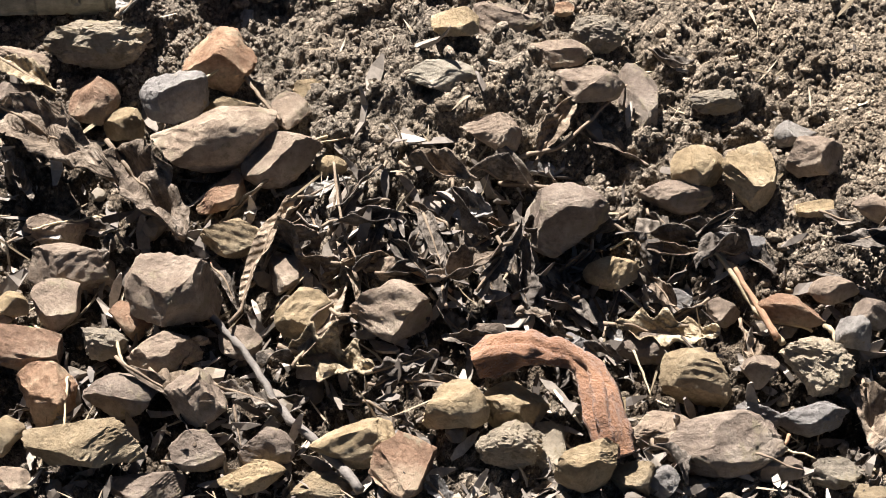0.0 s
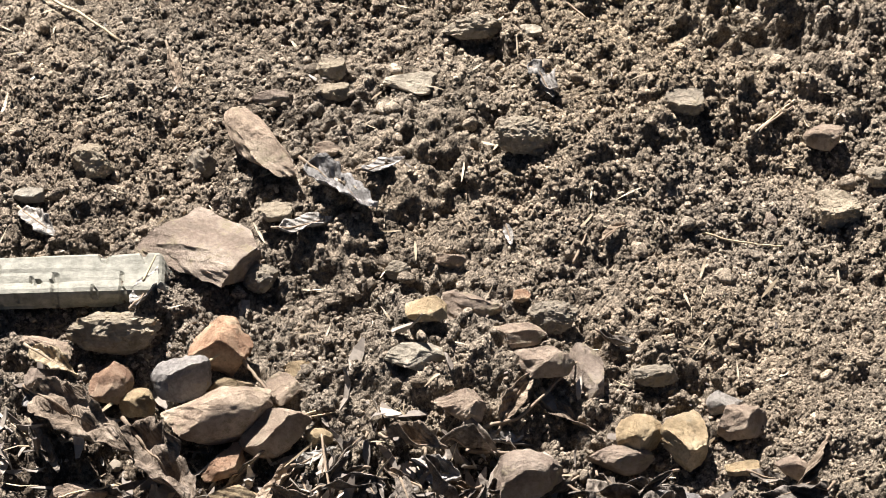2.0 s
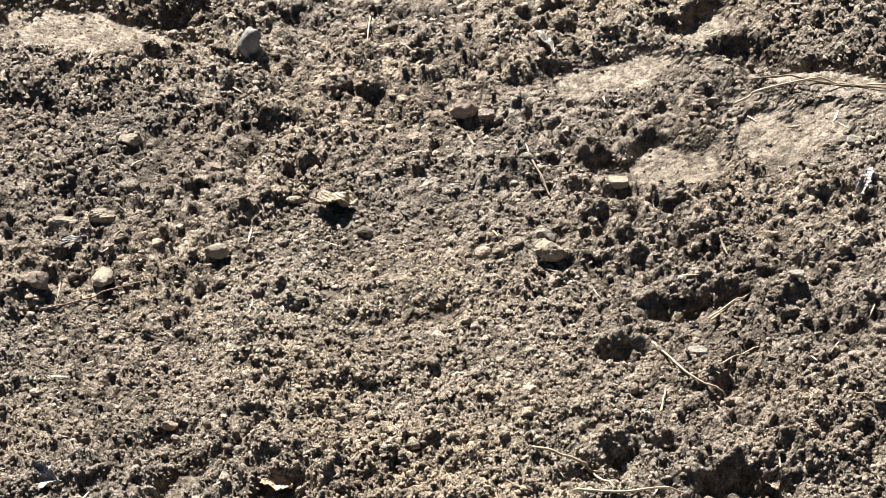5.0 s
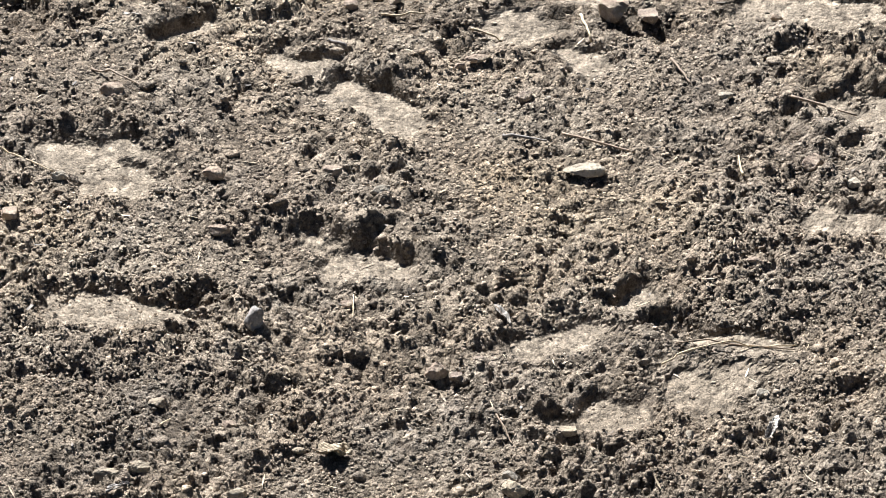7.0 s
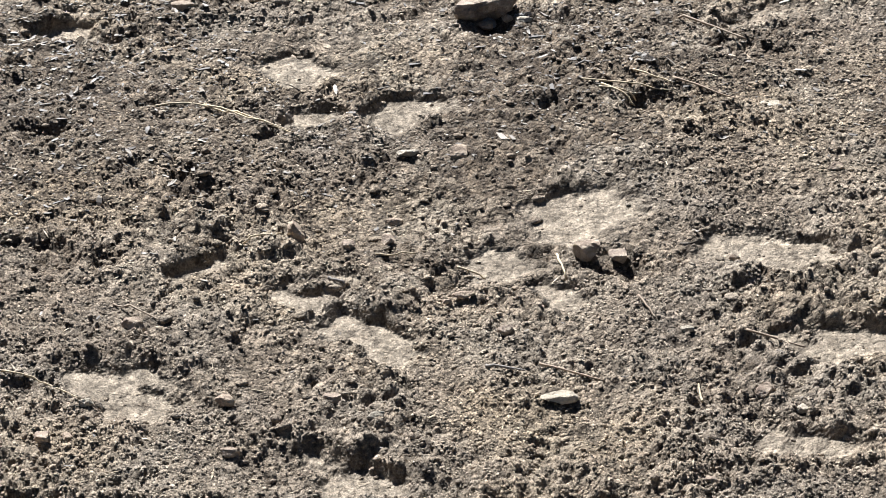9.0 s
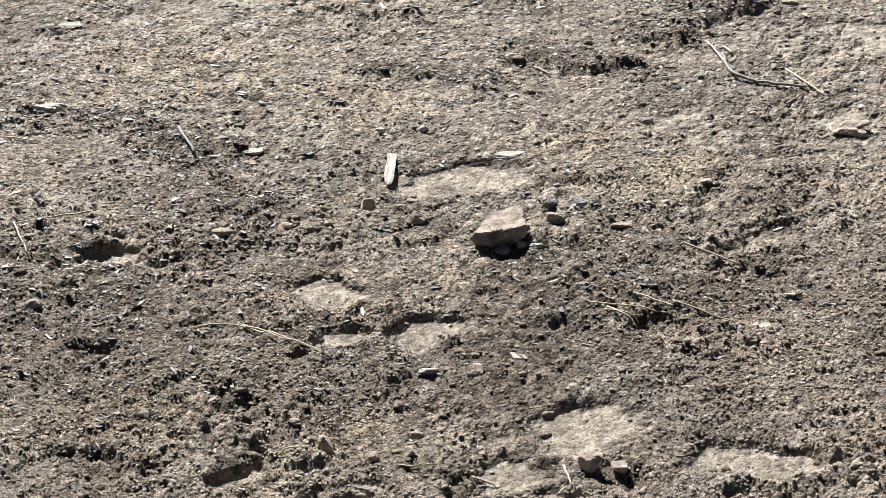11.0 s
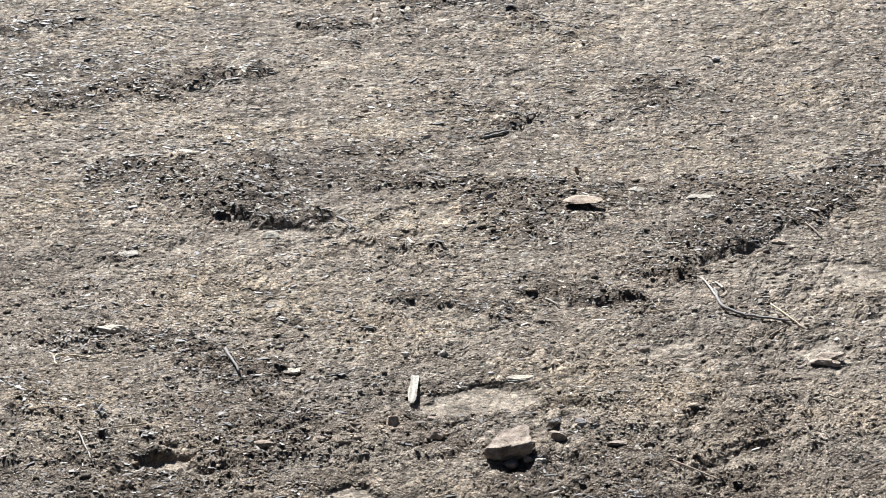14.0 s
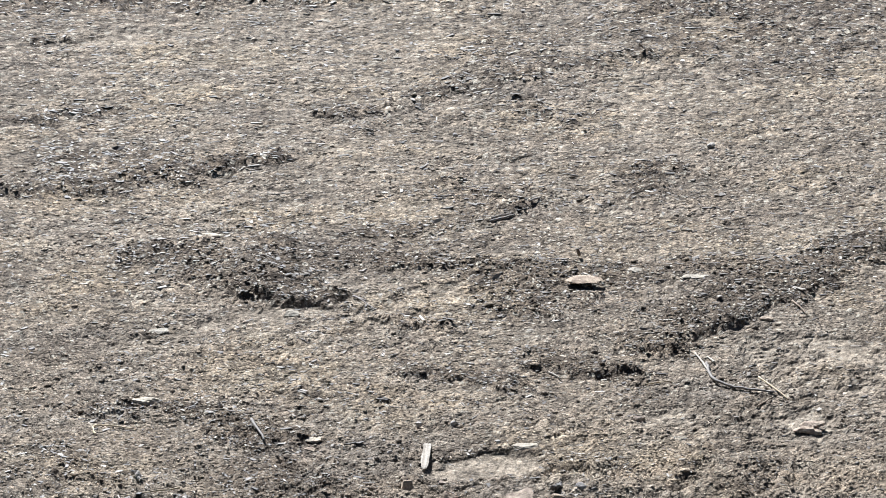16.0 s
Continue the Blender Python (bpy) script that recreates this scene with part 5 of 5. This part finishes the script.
leaf(-0.031, 0.920, 0.0395, 0.0142, -33, "dark", "oak")
leaf(0.047, 1.072, 0.0477, 0.0137, -74, "dark", "long")
leaf(0.104, 1.064, 0.0451, 0.0141, -51, "brown", "long")
leaf(0.120, 1.012, 0.0503, 0.0173, -65, "grey", "long")
leaf(-0.319, 1.173, 0.0547, 0.0286, -43, "grey", "plain", lift=0.01)
leaf(-0.258, 1.091, 0.0372, 0.0162, -11, "dark", "plain", lift=0.01)
leaf(-0.110, 0.936, 0.0381, 0.0179, 25, "dark", "plain")
leaf(-0.074, 1.035, 0.0496, 0.0163, -80, "pale", "long")
leaf(-0.156, 1.034, 0.0422, 0.0109, -62, "dark", "plain")
leaf(-0.017, 1.019, 0.0451, 0.0137, 66, "dark", "plain")
leaf(0.039, 0.968, 0.0350, 0.0123, 1, "dark", "long")
leaf(0.153, 1.027, 0.0300, 0.0125, -35, "dark", "plain")
leaf(0.230, 1.058, 0.0312, 0.0155, -47, "dark", "plain")
leaf(0.220, 0.987, 0.0459, 0.0168, -76, "brown", "plain")
leaf(-0.140, 0.911, 0.0401, 0.0124, -78, "dark", "oak")
leaf(0.069, 0.855, 0.0365, 0.0132, 44, "dark", "plain")
leaf(0.001, 0.853, 0.0326, 0.0168, -43, "grey", "plain")
leaf(0.275, 1.048, 0.0325, 0.0095, -24, "dark", "long")
leaf(-0.085, 1.111, 0.0384, 0.0154, 26, "grey", "long")
leaf(-0.071, 1.397, 0.0802, 0.0378, -37, "grey", "plain", curl=0.4, tip=-14)
leaf(-0.033, 1.432, 0.0445, 0.0173, 27, "grey", "long", curl=0.5, tip=-14)
leaf(-0.102, 1.364, 0.0524, 0.0208, 20, "grey", "long", curl=0.5, tip=-12)
leaf(-0.343, 1.370, 0.0507, 0.0228, -45, "grey", "plain")
leaf(0.082, 1.364, 0.0284, 0.0100, -83, "grey", "plain")
leaf(0.178, 1.365, 0.0360, 0.0116, 47, "brown", "long")
leaf(0.115, 1.540, 0.0424, 0.0273, -39, "grey", "plain", curl=0.8)
leaf(-0.239, 1.284, 0.0521, 0.0215, 70, "grey", "long")
leaf(0.102, 1.710, 0.0853, 0.0165, -80, "grey", "plain", curl=0.3, lift=0.006, tip=-6)
leaf(0.120, 1.534, 0.0337, 0.0133, -69, "grey", "plain")
leaf(-0.198, 1.819, 0.0441, 0.0397, -16, "orange", "plain", curl=0.2, lift=0.012, tip=-10)
leaf(-0.350, 1.776, 0.0336, 0.0240, 28, "grey", "plain", curl=0.2)
leaf(-0.234, 1.569, 0.0627, 0.0124, -72, "brown", "long")
leaf(0.473, 1.728, 0.0393, 0.0169, -90, "grey", "plain")
leaf(0.471, 1.818, 0.0425, 0.0191, -75, "brown", "plain")
leaf(-0.026, 1.729, 0.0431, 0.0135, -41, "grey", "long")
leaf(0.185, 1.709, 0.0448, 0.0179, -23, "grey", "long")
leaf(-0.121, 2.453, 0.066, 0.06, -2, "pale", "plain", curl=0.35, lift=0.012, tip=-16)
leaf(-0.516, 2.372, 0.0574, 0.0179, 38, "grey", "long")
leaf(0.228, 2.896, 0.0696, 0.0198, -65, "grey", "long")
leaf(0.698, 2.470, 0.0716, 0.0201, 63, "grey", "plain")
leaf(-0.510, 1.838, 0.0514, 0.0423, -29, "grey", "plain")
leaf(0.938, 5.416, 0.1119, 0.0423, -49, "grey", "plain")
leaf(0.605, 5.893, 0.0630, 0.0335, -4, "grey", "plain")
leaf(0.692, 6.248, 0.1283, 0.0466, 61, "grey", "plain")
leaf(-1.216, 6.475, 0.0975, 0.0540, -66, "grey", "plain")
litter_leaves()

twig(0.0038, 0.0023, "grey", (-0.053, 0.857), (-0.085, 0.901), (-0.110, 0.927), (-0.145, 0.984), (-0.177, 1.017), lift=0.012)
twig(0.0019, 0.0011, "brown", (0.041, 1.127), (0.089, 1.149), (0.136, 1.203), lift=0.008)
twig(0.0019, 0.0012, "brown", (-0.157, 1.224), (-0.142, 1.201), (-0.123, 1.175), lift=0.012)
twig(0.0021, 0.0012, "brown", (0.039, 1.115), (0.089, 1.109), (0.121, 1.086), (0.162, 1.060), lift=0.006)
twig(0.0026, 0.0016, "straw", (0.241, 0.984), (0.218, 1.025), (0.191, 1.073), lift=0.012)
twig(0.0030, 0.0018, "red", (0.237, 0.987), (0.210, 1.047), lift=0.014)
twig(0.0016, 0.0010, "straw", (0.226, 1.013), (0.264, 1.001), lift=0.01)
twig(0.0024, 0.0015, "straw", (0.274, 1.006), (0.282, 0.988), lift=0.01)
twig(0.0022, 0.0013, "red", (-0.025, 1.034), (0.007, 1.015), lift=0.008)
twig(0.0019, 0.0011, "straw", (-0.213, 1.166), (-0.201, 1.189), lift=0.016)
twig(0.0013, 0.0008, "straw", (-0.087, 1.159), (-0.103, 1.153))
twig(0.0014, 0.0009, "red", (0.181, 1.100), (0.199, 1.082))
twig(0.0012, 0.0007, "straw", (0.248, 1.039), (0.279, 1.032))
twig(0.0014, 0.0008, "straw", (-0.230, 0.982), (-0.219, 0.956), (-0.191, 0.941), lift=0.02)
twig(0.0012, 0.0007, "straw", (-0.261, 0.951), (-0.259, 0.906), lift=0.02)
twig(0.0014, 0.0008, "brown", (-0.058, 1.037), (-0.034, 1.037), lift=0.01)
twig(0.0013, 0.0008, "straw", (-0.186, 1.200), (-0.170, 1.216), (-0.157, 1.224), lift=0.02)
twig(0.0010, 0.0006, "straw", (-0.300, 1.080), (-0.275, 1.087), (-0.259, 1.093), lift=0.02)
twig(0.0012, 0.0007, "straw", (0.121, 1.067), (0.138, 1.079))
twig(0.0016, 0.0009, "red", (0.242, 0.915), (0.234, 0.897), lift=0.01)
twig(0.0012, 0.0007, "brown", (-0.081, 1.124), (-0.071, 1.059), (-0.054, 1.026), lift=0.02)
twig(0.0012, 0.0007, "brown", (-0.097, 0.987), (-0.077, 1.003), lift=0.025)
twig(0.0010, 0.0006, "straw", (0.135, 0.974), (0.146, 0.936), lift=0.02)
twig(0.0010, 0.0006, "straw", (0.235, 0.902), (0.257, 0.890), lift=0.02)
twig(0.0010, 0.0006, "brown", (0.213, 0.881), (0.246, 0.871), lift=0.02)
twig(0.0012, 0.0007, "straw", (0.258, 1.375), (0.292, 1.366), (0.331, 1.362))
twig(0.0013, 0.0008, "straw", (0.306, 1.486), (0.357, 1.538))
twig(0.0014, 0.0009, "brown", (0.138, 1.325), (0.151, 1.359))
twig(0.0012, 0.0007, "straw", (-0.240, 1.279), (-0.231, 1.309), lift=0.02)
twig(0.0009, 0.0006, "straw", (-0.125, 1.147), (-0.070, 1.159))
twig(0.0022, 0.0013, "straw", (-0.461, 1.752), (-0.388, 1.694), (-0.288, 1.604))
twig(0.0022, 0.0013, "straw", (0.198, 1.780), (0.268, 1.772), (0.346, 1.796))
twig(0.0023, 0.0014, "straw", (0.148, 1.867), (0.212, 1.850), (0.229, 1.841), (0.256, 1.786))
twig(0.0021, 0.0012, "straw", (0.335, 2.112), (0.382, 2.033), (0.429, 2.003))
twig(0.0020, 0.0012, "straw", (0.334, 1.967), (0.345, 2.010))
twig(0.0017, 0.0010, "straw", (0.425, 2.154), (0.482, 2.216))
twig(0.0015, 0.0009, "brown", (0.308, 1.487), (0.354, 1.529))
twig(0.0013, 0.0008, "straw", (-0.477, 1.753), (-0.457, 1.750))
twig(0.0012, 0.0007, "straw", (-0.445, 1.659), (-0.424, 1.708))
twig(0.0016, 0.0009, "straw", (-0.042, 1.743), (-0.011, 1.723))
twig(0.0014, 0.0008, "straw", (0.426, 2.059), (0.496, 2.115))
twig(0.0015, 0.0009, "brown", (0.140, 1.668), (0.163, 1.641))
twig(0.0016, 0.0010, "brown", (0.242, 1.839), (0.215, 1.846))
twig(0.0019, 0.0011, "brown", (0.563, 2.788), (0.678, 2.799), (0.805, 2.771))
twig(0.0019, 0.0011, "straw", (0.558, 2.747), (0.676, 2.786), (0.808, 2.788))
twig(0.0015, 0.0009, "straw", (-0.066, 2.991), (-0.071, 2.882))
twig(0.0022, 0.0013, "brown", (0.185, 2.545), (0.211, 2.462))
twig(0.0016, 0.0010, "straw", (0.422, 2.156), (0.493, 2.226))
twig(0.0023, 0.0014, "straw", (0.529, 2.734), (0.597, 2.768))
twig(0.0017, 0.0010, "brown", (-0.564, 2.226), (-0.490, 2.246), (-0.401, 2.280))
twig(0.0018, 0.0011, "straw", (-0.445, 2.561), (-0.425, 2.585))
twig(0.0035, 0.0021, "straw", (-0.580, 5.311), (-0.469, 5.330), (-0.330, 5.221), (-0.137, 5.020))
twig(0.0028, 0.0017, "straw", (-0.908, 3.637), (-0.807, 3.592), (-0.703, 3.505))
twig(0.0035, 0.0021, "brown", (0.427, 3.636), (0.578, 3.537))
twig(0.0042, 0.0025, "grey", (0.293, 3.634), (0.388, 3.594))
twig(0.0035, 0.0021, "straw", (0.775, 5.246), (0.886, 5.208))
twig(0.0036, 0.0022, "brown", (0.965, 3.735), (1.098, 3.637))
twig(0.0034, 0.0021, "straw", (0.803, 3.429), (0.807, 3.510))
twig(0.0038, 0.0023, "straw", (0.534, 4.219), (0.546, 4.097))
twig(0.0053, 0.0032, "grey", (-0.086, 4.148), (-0.040, 4.121))
twig(0.0038, 0.0023, "straw", (0.263, 4.184), (0.335, 4.133))
twig(0.0035, 0.0021, "straw", (0.893, 5.344), (1.003, 5.253))
twig(0.0031, 0.0018, "straw", (0.046, 4.253), (0.152, 4.226))
twig(0.0031, 0.0018, "straw", (-0.311, 4.340), (-0.204, 4.353))
twig(0.0037, 0.0022, "brown", (0.720, 3.960), (0.749, 3.844))
twig(0.0029, 0.0018, "brown", (-0.649, 4.029), (-0.512, 3.874))
twig(0.0046, 0.0028, "brown", (1.108, 5.816), (1.291, 5.586))
twig(0.0091, 0.0055, "grey", (1.618, 8.012), (1.618, 7.760), (1.745, 7.605), (1.888, 7.526))
twig(0.0064, 0.0038, "white", (1.618, 7.842), (1.582, 8.207))
twig(0.0065, 0.0039, "white", (1.659, 8.026), (1.636, 8.133))
twig(0.0047, 0.0028, "straw", (-1.452, 7.032), (-1.459, 7.170), (-1.260, 7.119))
twig(0.0044, 0.0026, "white", (-1.283, 6.241), (-1.195, 5.901))
twig(0.0044, 0.0027, "straw", (-1.006, 6.341), (-1.271, 6.228))
twig(0.0030, 0.0018, "straw", (-0.432, 5.316), (-0.163, 5.041))
twig(0.0040, 0.0024, "straw", (0.786, 5.268), (0.876, 5.160))
twig(0.0084, 0.0050, "grey", (-0.713, 7.201), (-0.642, 6.929))
twig(0.0071, 0.0043, "grey", (-0.211, 9.243), (-0.136, 9.155))
twig(0.0030, 0.0018, "straw", (0.731, 5.323), (1.004, 5.237))
twig(0.0040, 0.0024, "brown", (1.014, 5.312), (1.192, 5.142))
twig(0.0049, 0.0030, "brown", (1.779, 7.363), (1.878, 7.494))
twig(0.0056, 0.0034, "brown", (2.247, 9.075), (2.290, 8.854))
twig(0.0051, 0.0031, "straw", (1.849, 7.762), (1.944, 7.443))
twig(0.0101, 0.0060, "grey", (0.657, 10.840), (0.814, 10.988))
twig(0.0069, 0.0041, "grey", (0.924, 11.200), (1.006, 11.361))
twig(0.0040, 0.0024, "straw", (1.271, 7.709), (1.410, 7.740))
twig(0.0052, 0.0031, "brown", (-0.292, 10.588), (-0.118, 10.621))
twig(0.0071, 0.0042, "grey", (0.662, 10.875), (0.795, 11.015))
twig(0.0048, 0.0029, "grey", (-0.211, 9.256), (-0.087, 8.970))
twig(0.0064, 0.0039, "white", (0.792, 7.939), (0.848, 7.846))

# ---- things of their own ----
def weathered_log(x0, y0, x1, y1, r, name, label, category, material, rings=40, sides=20, flat=0.7, grain=0.12, lift=0.0, ends=0.25, square=2.0):
    """A split piece of wood with grain ridges along it, blunt broken ends."""
    SEED[0] += 1
    a, b = Vector((x0, y0, 0)), Vector((x1, y1, 0))
    d = (b - a).normalized()
    side = Vector((-d.y, d.x, 0))
    verts, faces = [], []
    for i in range(rings):
        t = i / (rings - 1)
        p = a + (b - a) * t
        z0 = at_height(p.x, p.y) if i % 4 == 0 else z0
        edge = min(t, 1 - t) / ends
        shrink = 0.45 + 0.55 * math.sqrt(min(edge, 1.0))
        for k in range(sides):
            g = 2 * math.pi * k / sides
            ridge = noise.noise(Vector((math.cos(g) * 3, math.sin(g) * 3, t * 1.2 + SEED[0])))
            rough = noise.noise(Vector((math.cos(g) * 2, t * 14, SEED[0] + 9)))
            boxy = (abs(math.cos(g)) ** square + abs(math.sin(g)) ** square) ** (-1 / square)
            crack = -0.12 if square > 2 and noise.noise(Vector((t * 26, g * 0.8, SEED[0] + 4))) > 0.45 else 0
            rr = r * shrink * boxy * (1 + grain * 2 * ridge + grain * 0.6 * rough + crack)
            jag = d * (r * 0.9 * noise.noise(Vector((g * 1.4, SEED[0], 3))) if i in (0, rings - 1) else 0)
            verts.append(p + side * (rr * math.cos(g)) + Vector((0, 0, rr * flat * (math.sin(g) + 0.75) + lift)) + jag)
    base = sum(at_height((a + (b - a) * t).x, (a + (b - a) * t).y) for t in (0.1, 0.3, 0.5, 0.7, 0.9)) / 5
    verts = [v + Vector((0, 0, base)) for v in verts]
    for i in range(rings - 1):
        for k in range(sides):
            faces.append((i * sides + k, i * sides + (k + 1) % sides, (i + 1) * sides + (k + 1) % sides, (i + 1) * sides + k))
    faces.append(tuple(range(sides - 1, -1, -1)))
    faces.append(tuple((rings - 1) * sides + k for k in range(sides)))
    ob = mesh_object(name, verts, faces, material, smooth=False)
    return tagged(ob, label, category)


GREENISH = wood_material("grey_green_weathered_wood", (0.11, 0.105, 0.08), (0.27, 0.255, 0.205))
weathered_log(-0.442, 1.294, -0.222, 1.302, 0.0225, "split_log", "split log of pale grey-green weathered wood on the earth", "log", GREENISH, rings=90, sides=40, flat=0.55, grain=0.06, ends=0.03, square=5.0)
STICK = wood_material("bleached_stick_wood", (0.17, 0.14, 0.105), (0.36, 0.315, 0.25))
weathered_log(0.106, 6.56, 0.132, 6.89, 0.016, "bleached_stick", "short bleached white stick lying on bare earth", "stick", STICK, rings=24, sides=12, flat=0.6, grain=0.3, ends=0.12)

# the cloth strip
def rag_material():
    m, nt, bs = mat("rust_brown_cloth")
    n = noise_tex(nt, 30, 5, 0.6)
    fine = noise_tex(nt, 500, 4, 0.7)
    col = ramp(nt, n.outputs[0], [(0.3, (0.2, 0.085, 0.037)), (0.7, (0.4, 0.195, 0.09))])
    col = mixc(nt, 1.0, col, ramp(nt, fine.outputs[0], [(0.3, (0.75, 0.75, 0.75)), (0.7, (1.15, 1.15, 1.15))]), "MULTIPLY")
    nt.links.new(col, bs.inputs["Base Color"])
    bs.inputs["Roughness"].default_value = 0.95
    bs.inputs["Sheen Weight"].default_value = 0.3
    folds = noise_tex(nt, 110, 5, 0.7)
    bumped(nt, bs, calc(nt, "ADD", fine.outputs[0], calc(nt, "MULTIPLY", folds.outputs[0], 2.0)), 1.0, 0.003)
    return m


def rag(ctrl, half, lift):
    """A twisted, folded strip of cloth draped over the stones."""
    ctrl = [Vector((x, y, z)) for x, y, z in ctrl]
    pts = []
    for i in range(len(ctrl) - 1):
        for j in range(14 + (i == len(ctrl) - 2)):
            p0, p1, p2, p3 = ctrl[max(i - 1, 0)], ctrl[i], ctrl[i + 1], ctrl[min(i + 2, len(ctrl) - 1)]
            t = j / 14
            pts.append(0.5 * ((2 * p1) + (p2 - p0) * t + (2 * p0 - 5 * p1 + 4 * p2 - p3) * t * t + (3 * p1 - p0 - 3 * p2 + p3) * t**3))
    verts, faces, sides = [], [], 28
    for i, p in enumerate(pts):
        d = (pts[min(i + 1, len(pts) - 1)] - pts[max(i - 1, 0)]).normalized()
        side = d.cross(Vector((0, 0, 1))).normalized()
        up = side.cross(d)
        t = i / (len(pts) - 1)
        w = half * (1.0 + 0.18 * math.sin(t * 9) - 0.25 * abs(t - 0.45) + 0.15 * noise.noise(Vector((t * 14, 5, 1))))
        for k in range(sides):
            g = 2 * math.pi * k / sides
            fold = 1 + 0.26 * math.cos(4 * g + t * 9) + 0.16 * math.cos(9 * g + t * 22) + 0.1 * noise.noise(Vector((t * 30, g, 2))) + 0.35 * noise.noise(Vector((math.cos(g) * 2.5, math.sin(g) * 2.5, t * 9)))
            flap = 0.75 if math.sin(g) > 0 else 0.5
            verts.append(p + side * (w * fold * math.cos(g)) + up * (w * fold * flap * math.sin(g)) + Vector((0, 0, lift)))
    n = len(pts)
    for i in range(n - 1):
        for k in range(sides):
            faces.append((i * sides + k, i * sides + (k + 1) % sides, (i + 1) * sides + (k + 1) % sides, (i + 1) * sides + k))
    faces.append(tuple(range(sides - 1, -1, -1)))
    faces.append(tuple((n - 1) * sides + k for k in range(sides)))
    ob = mesh_object("cloth_strip", verts, faces, rag_material())
    return tagged(ob, "rust-brown twisted strip of cloth draped over stones", "cloth")


rag([(0.023, 0.943, 0.004), (0.047, 0.949, 0.012), (0.072, 0.947, 0.014), (0.100, 0.935, 0.013), (0.111, 0.895, 0.010), (0.120, 0.872, 0.0)], 0.0105, 0.03)

# the slab of rock
def slab(x, y, half, thick, turn, lift):
    """A broken slab: an uneven outline, a flat top and a front that falls back under it."""
    outline = ((-1.0, -0.8), (-0.5, -0.98), (0.1, -0.82), (0.62, -0.95), (1.0, -0.7), (0.95, 0.2), (0.92, 0.9), (0.35, 0.62), (-0.15, 0.5), (-0.55, 0.1))
    levels = ((0.45, -1.0), (0.75, -0.45), (1.0, 0.25), (0.99, 0.75), (0.9, 1.0))
    bm = bmesh.new()
    loops = [[bm.verts.new((u * k, v * k + 0.12 * (1 - k), w)) for u, v in outline] for k, w in levels]
    for lo, hi in zip(loops, loops[1:]):
        for i in range(len(outline)):
            q = (i + 1) % len(outline)
            bm.faces.new((lo[i], lo[q], hi[q], hi[i]))
    bm.faces.new(loops[0][::-1])
    bm.faces.new(loops[-1])
    bmesh.ops.triangulate(bm, faces=bm.faces)
    for limit in (0.5, 0.26, 0.14):
        bmesh.ops.subdivide_edges(bm, edges=[e for e in bm.edges if e.calc_length() > limit], cuts=1)
        bmesh.ops.triangulate(bm, faces=bm.faces)
    for v in bm.verts:
        p = v.co.copy()
        d = 0.09 * noise.noise(p * 1.9) + 0.05 * noise.noise(p * 5) + 0.03 * noise.noise(p * 12)
        chip = 0.07 * (noise.noise(p * 3.1 + Vector((7, 0, 0))) > 0.2)
        v.co = Vector((p.x * (1 + d - chip), p.y * (1 + d - chip), p.z * (1 + 1.2 * d) + 0.25 * p.x + 0.2 * p.y))
    bmesh.ops.scale(bm, vec=(half, half * 0.95, thick), verts=bm.verts)
    me = bpy.data.meshes.new("rock")
    bm.to_mesh(me)
    bm.free()
    me.materials.append(STONES["grey"])
    ob = new("rock", me)
    ob.matrix_world = pose(x, y, at_height(x, y) + lift, 3, 0, turn)
    return tagged(ob, "pale flat-topped rock propped on small stones", "rock")


slab(0.476, 5.974, 0.104, 0.05, 4, 0.05)


# the seedling
def sprout(x, y):
    root = new("seedling")
    root.location = (x, y, at_height(x, y))
    m, nt, bs = mat("fresh_green_leaf")
    n = noise_tex(nt, 120, 4, 0.6)
    nt.links.new(ramp(nt, n.outputs[0], [(0.3, (0.06, 0.16, 0.02)), (0.7, (0.16, 0.34, 0.05))]), bs.inputs["Base Color"])
    bs.inputs["Roughness"].default_value = 0.5
    rng = random.Random(5)
    tube("stem", [(0, 0, 0), (0.001, 0, 0.008), (0, 0.001, 0.016)], 0.0007, 0.0004, m, root)
    for k in range(9):
        a, L = k * 2.4, rng.uniform(0.005, 0.009)
        z = 0.006 + 0.0012 * k
        verts, faces = [], []
        for i in range(6):
            u = i / 5
            w = 0.32 * L * math.sin(math.pi * u**0.8) + 0.0002
            for s in (-1, 0, 1):
                lx, ly, lz = u * L, s * w, z + 0.6 * u * L * (1 - 0.5 * u) + abs(s) * w * 0.3
                verts.append((lx * math.cos(a) - ly * math.sin(a), lx * math.sin(a) + ly * math.cos(a), lz))
        for i in range(5):
            for j in range(2):
                q = i * 3 + j
                faces.append((q, q + 1, q + 4, q + 3))
        lf = mesh_object("leaf", verts, faces, m, root)
        so = lf.modifiers.new("thickness", "SOLIDIFY")
        so.thickness = 0.0003
    return tagged(root, "tiny green seedling sprouting between stones", "seedling")


sprout(-0.297, 0.990)
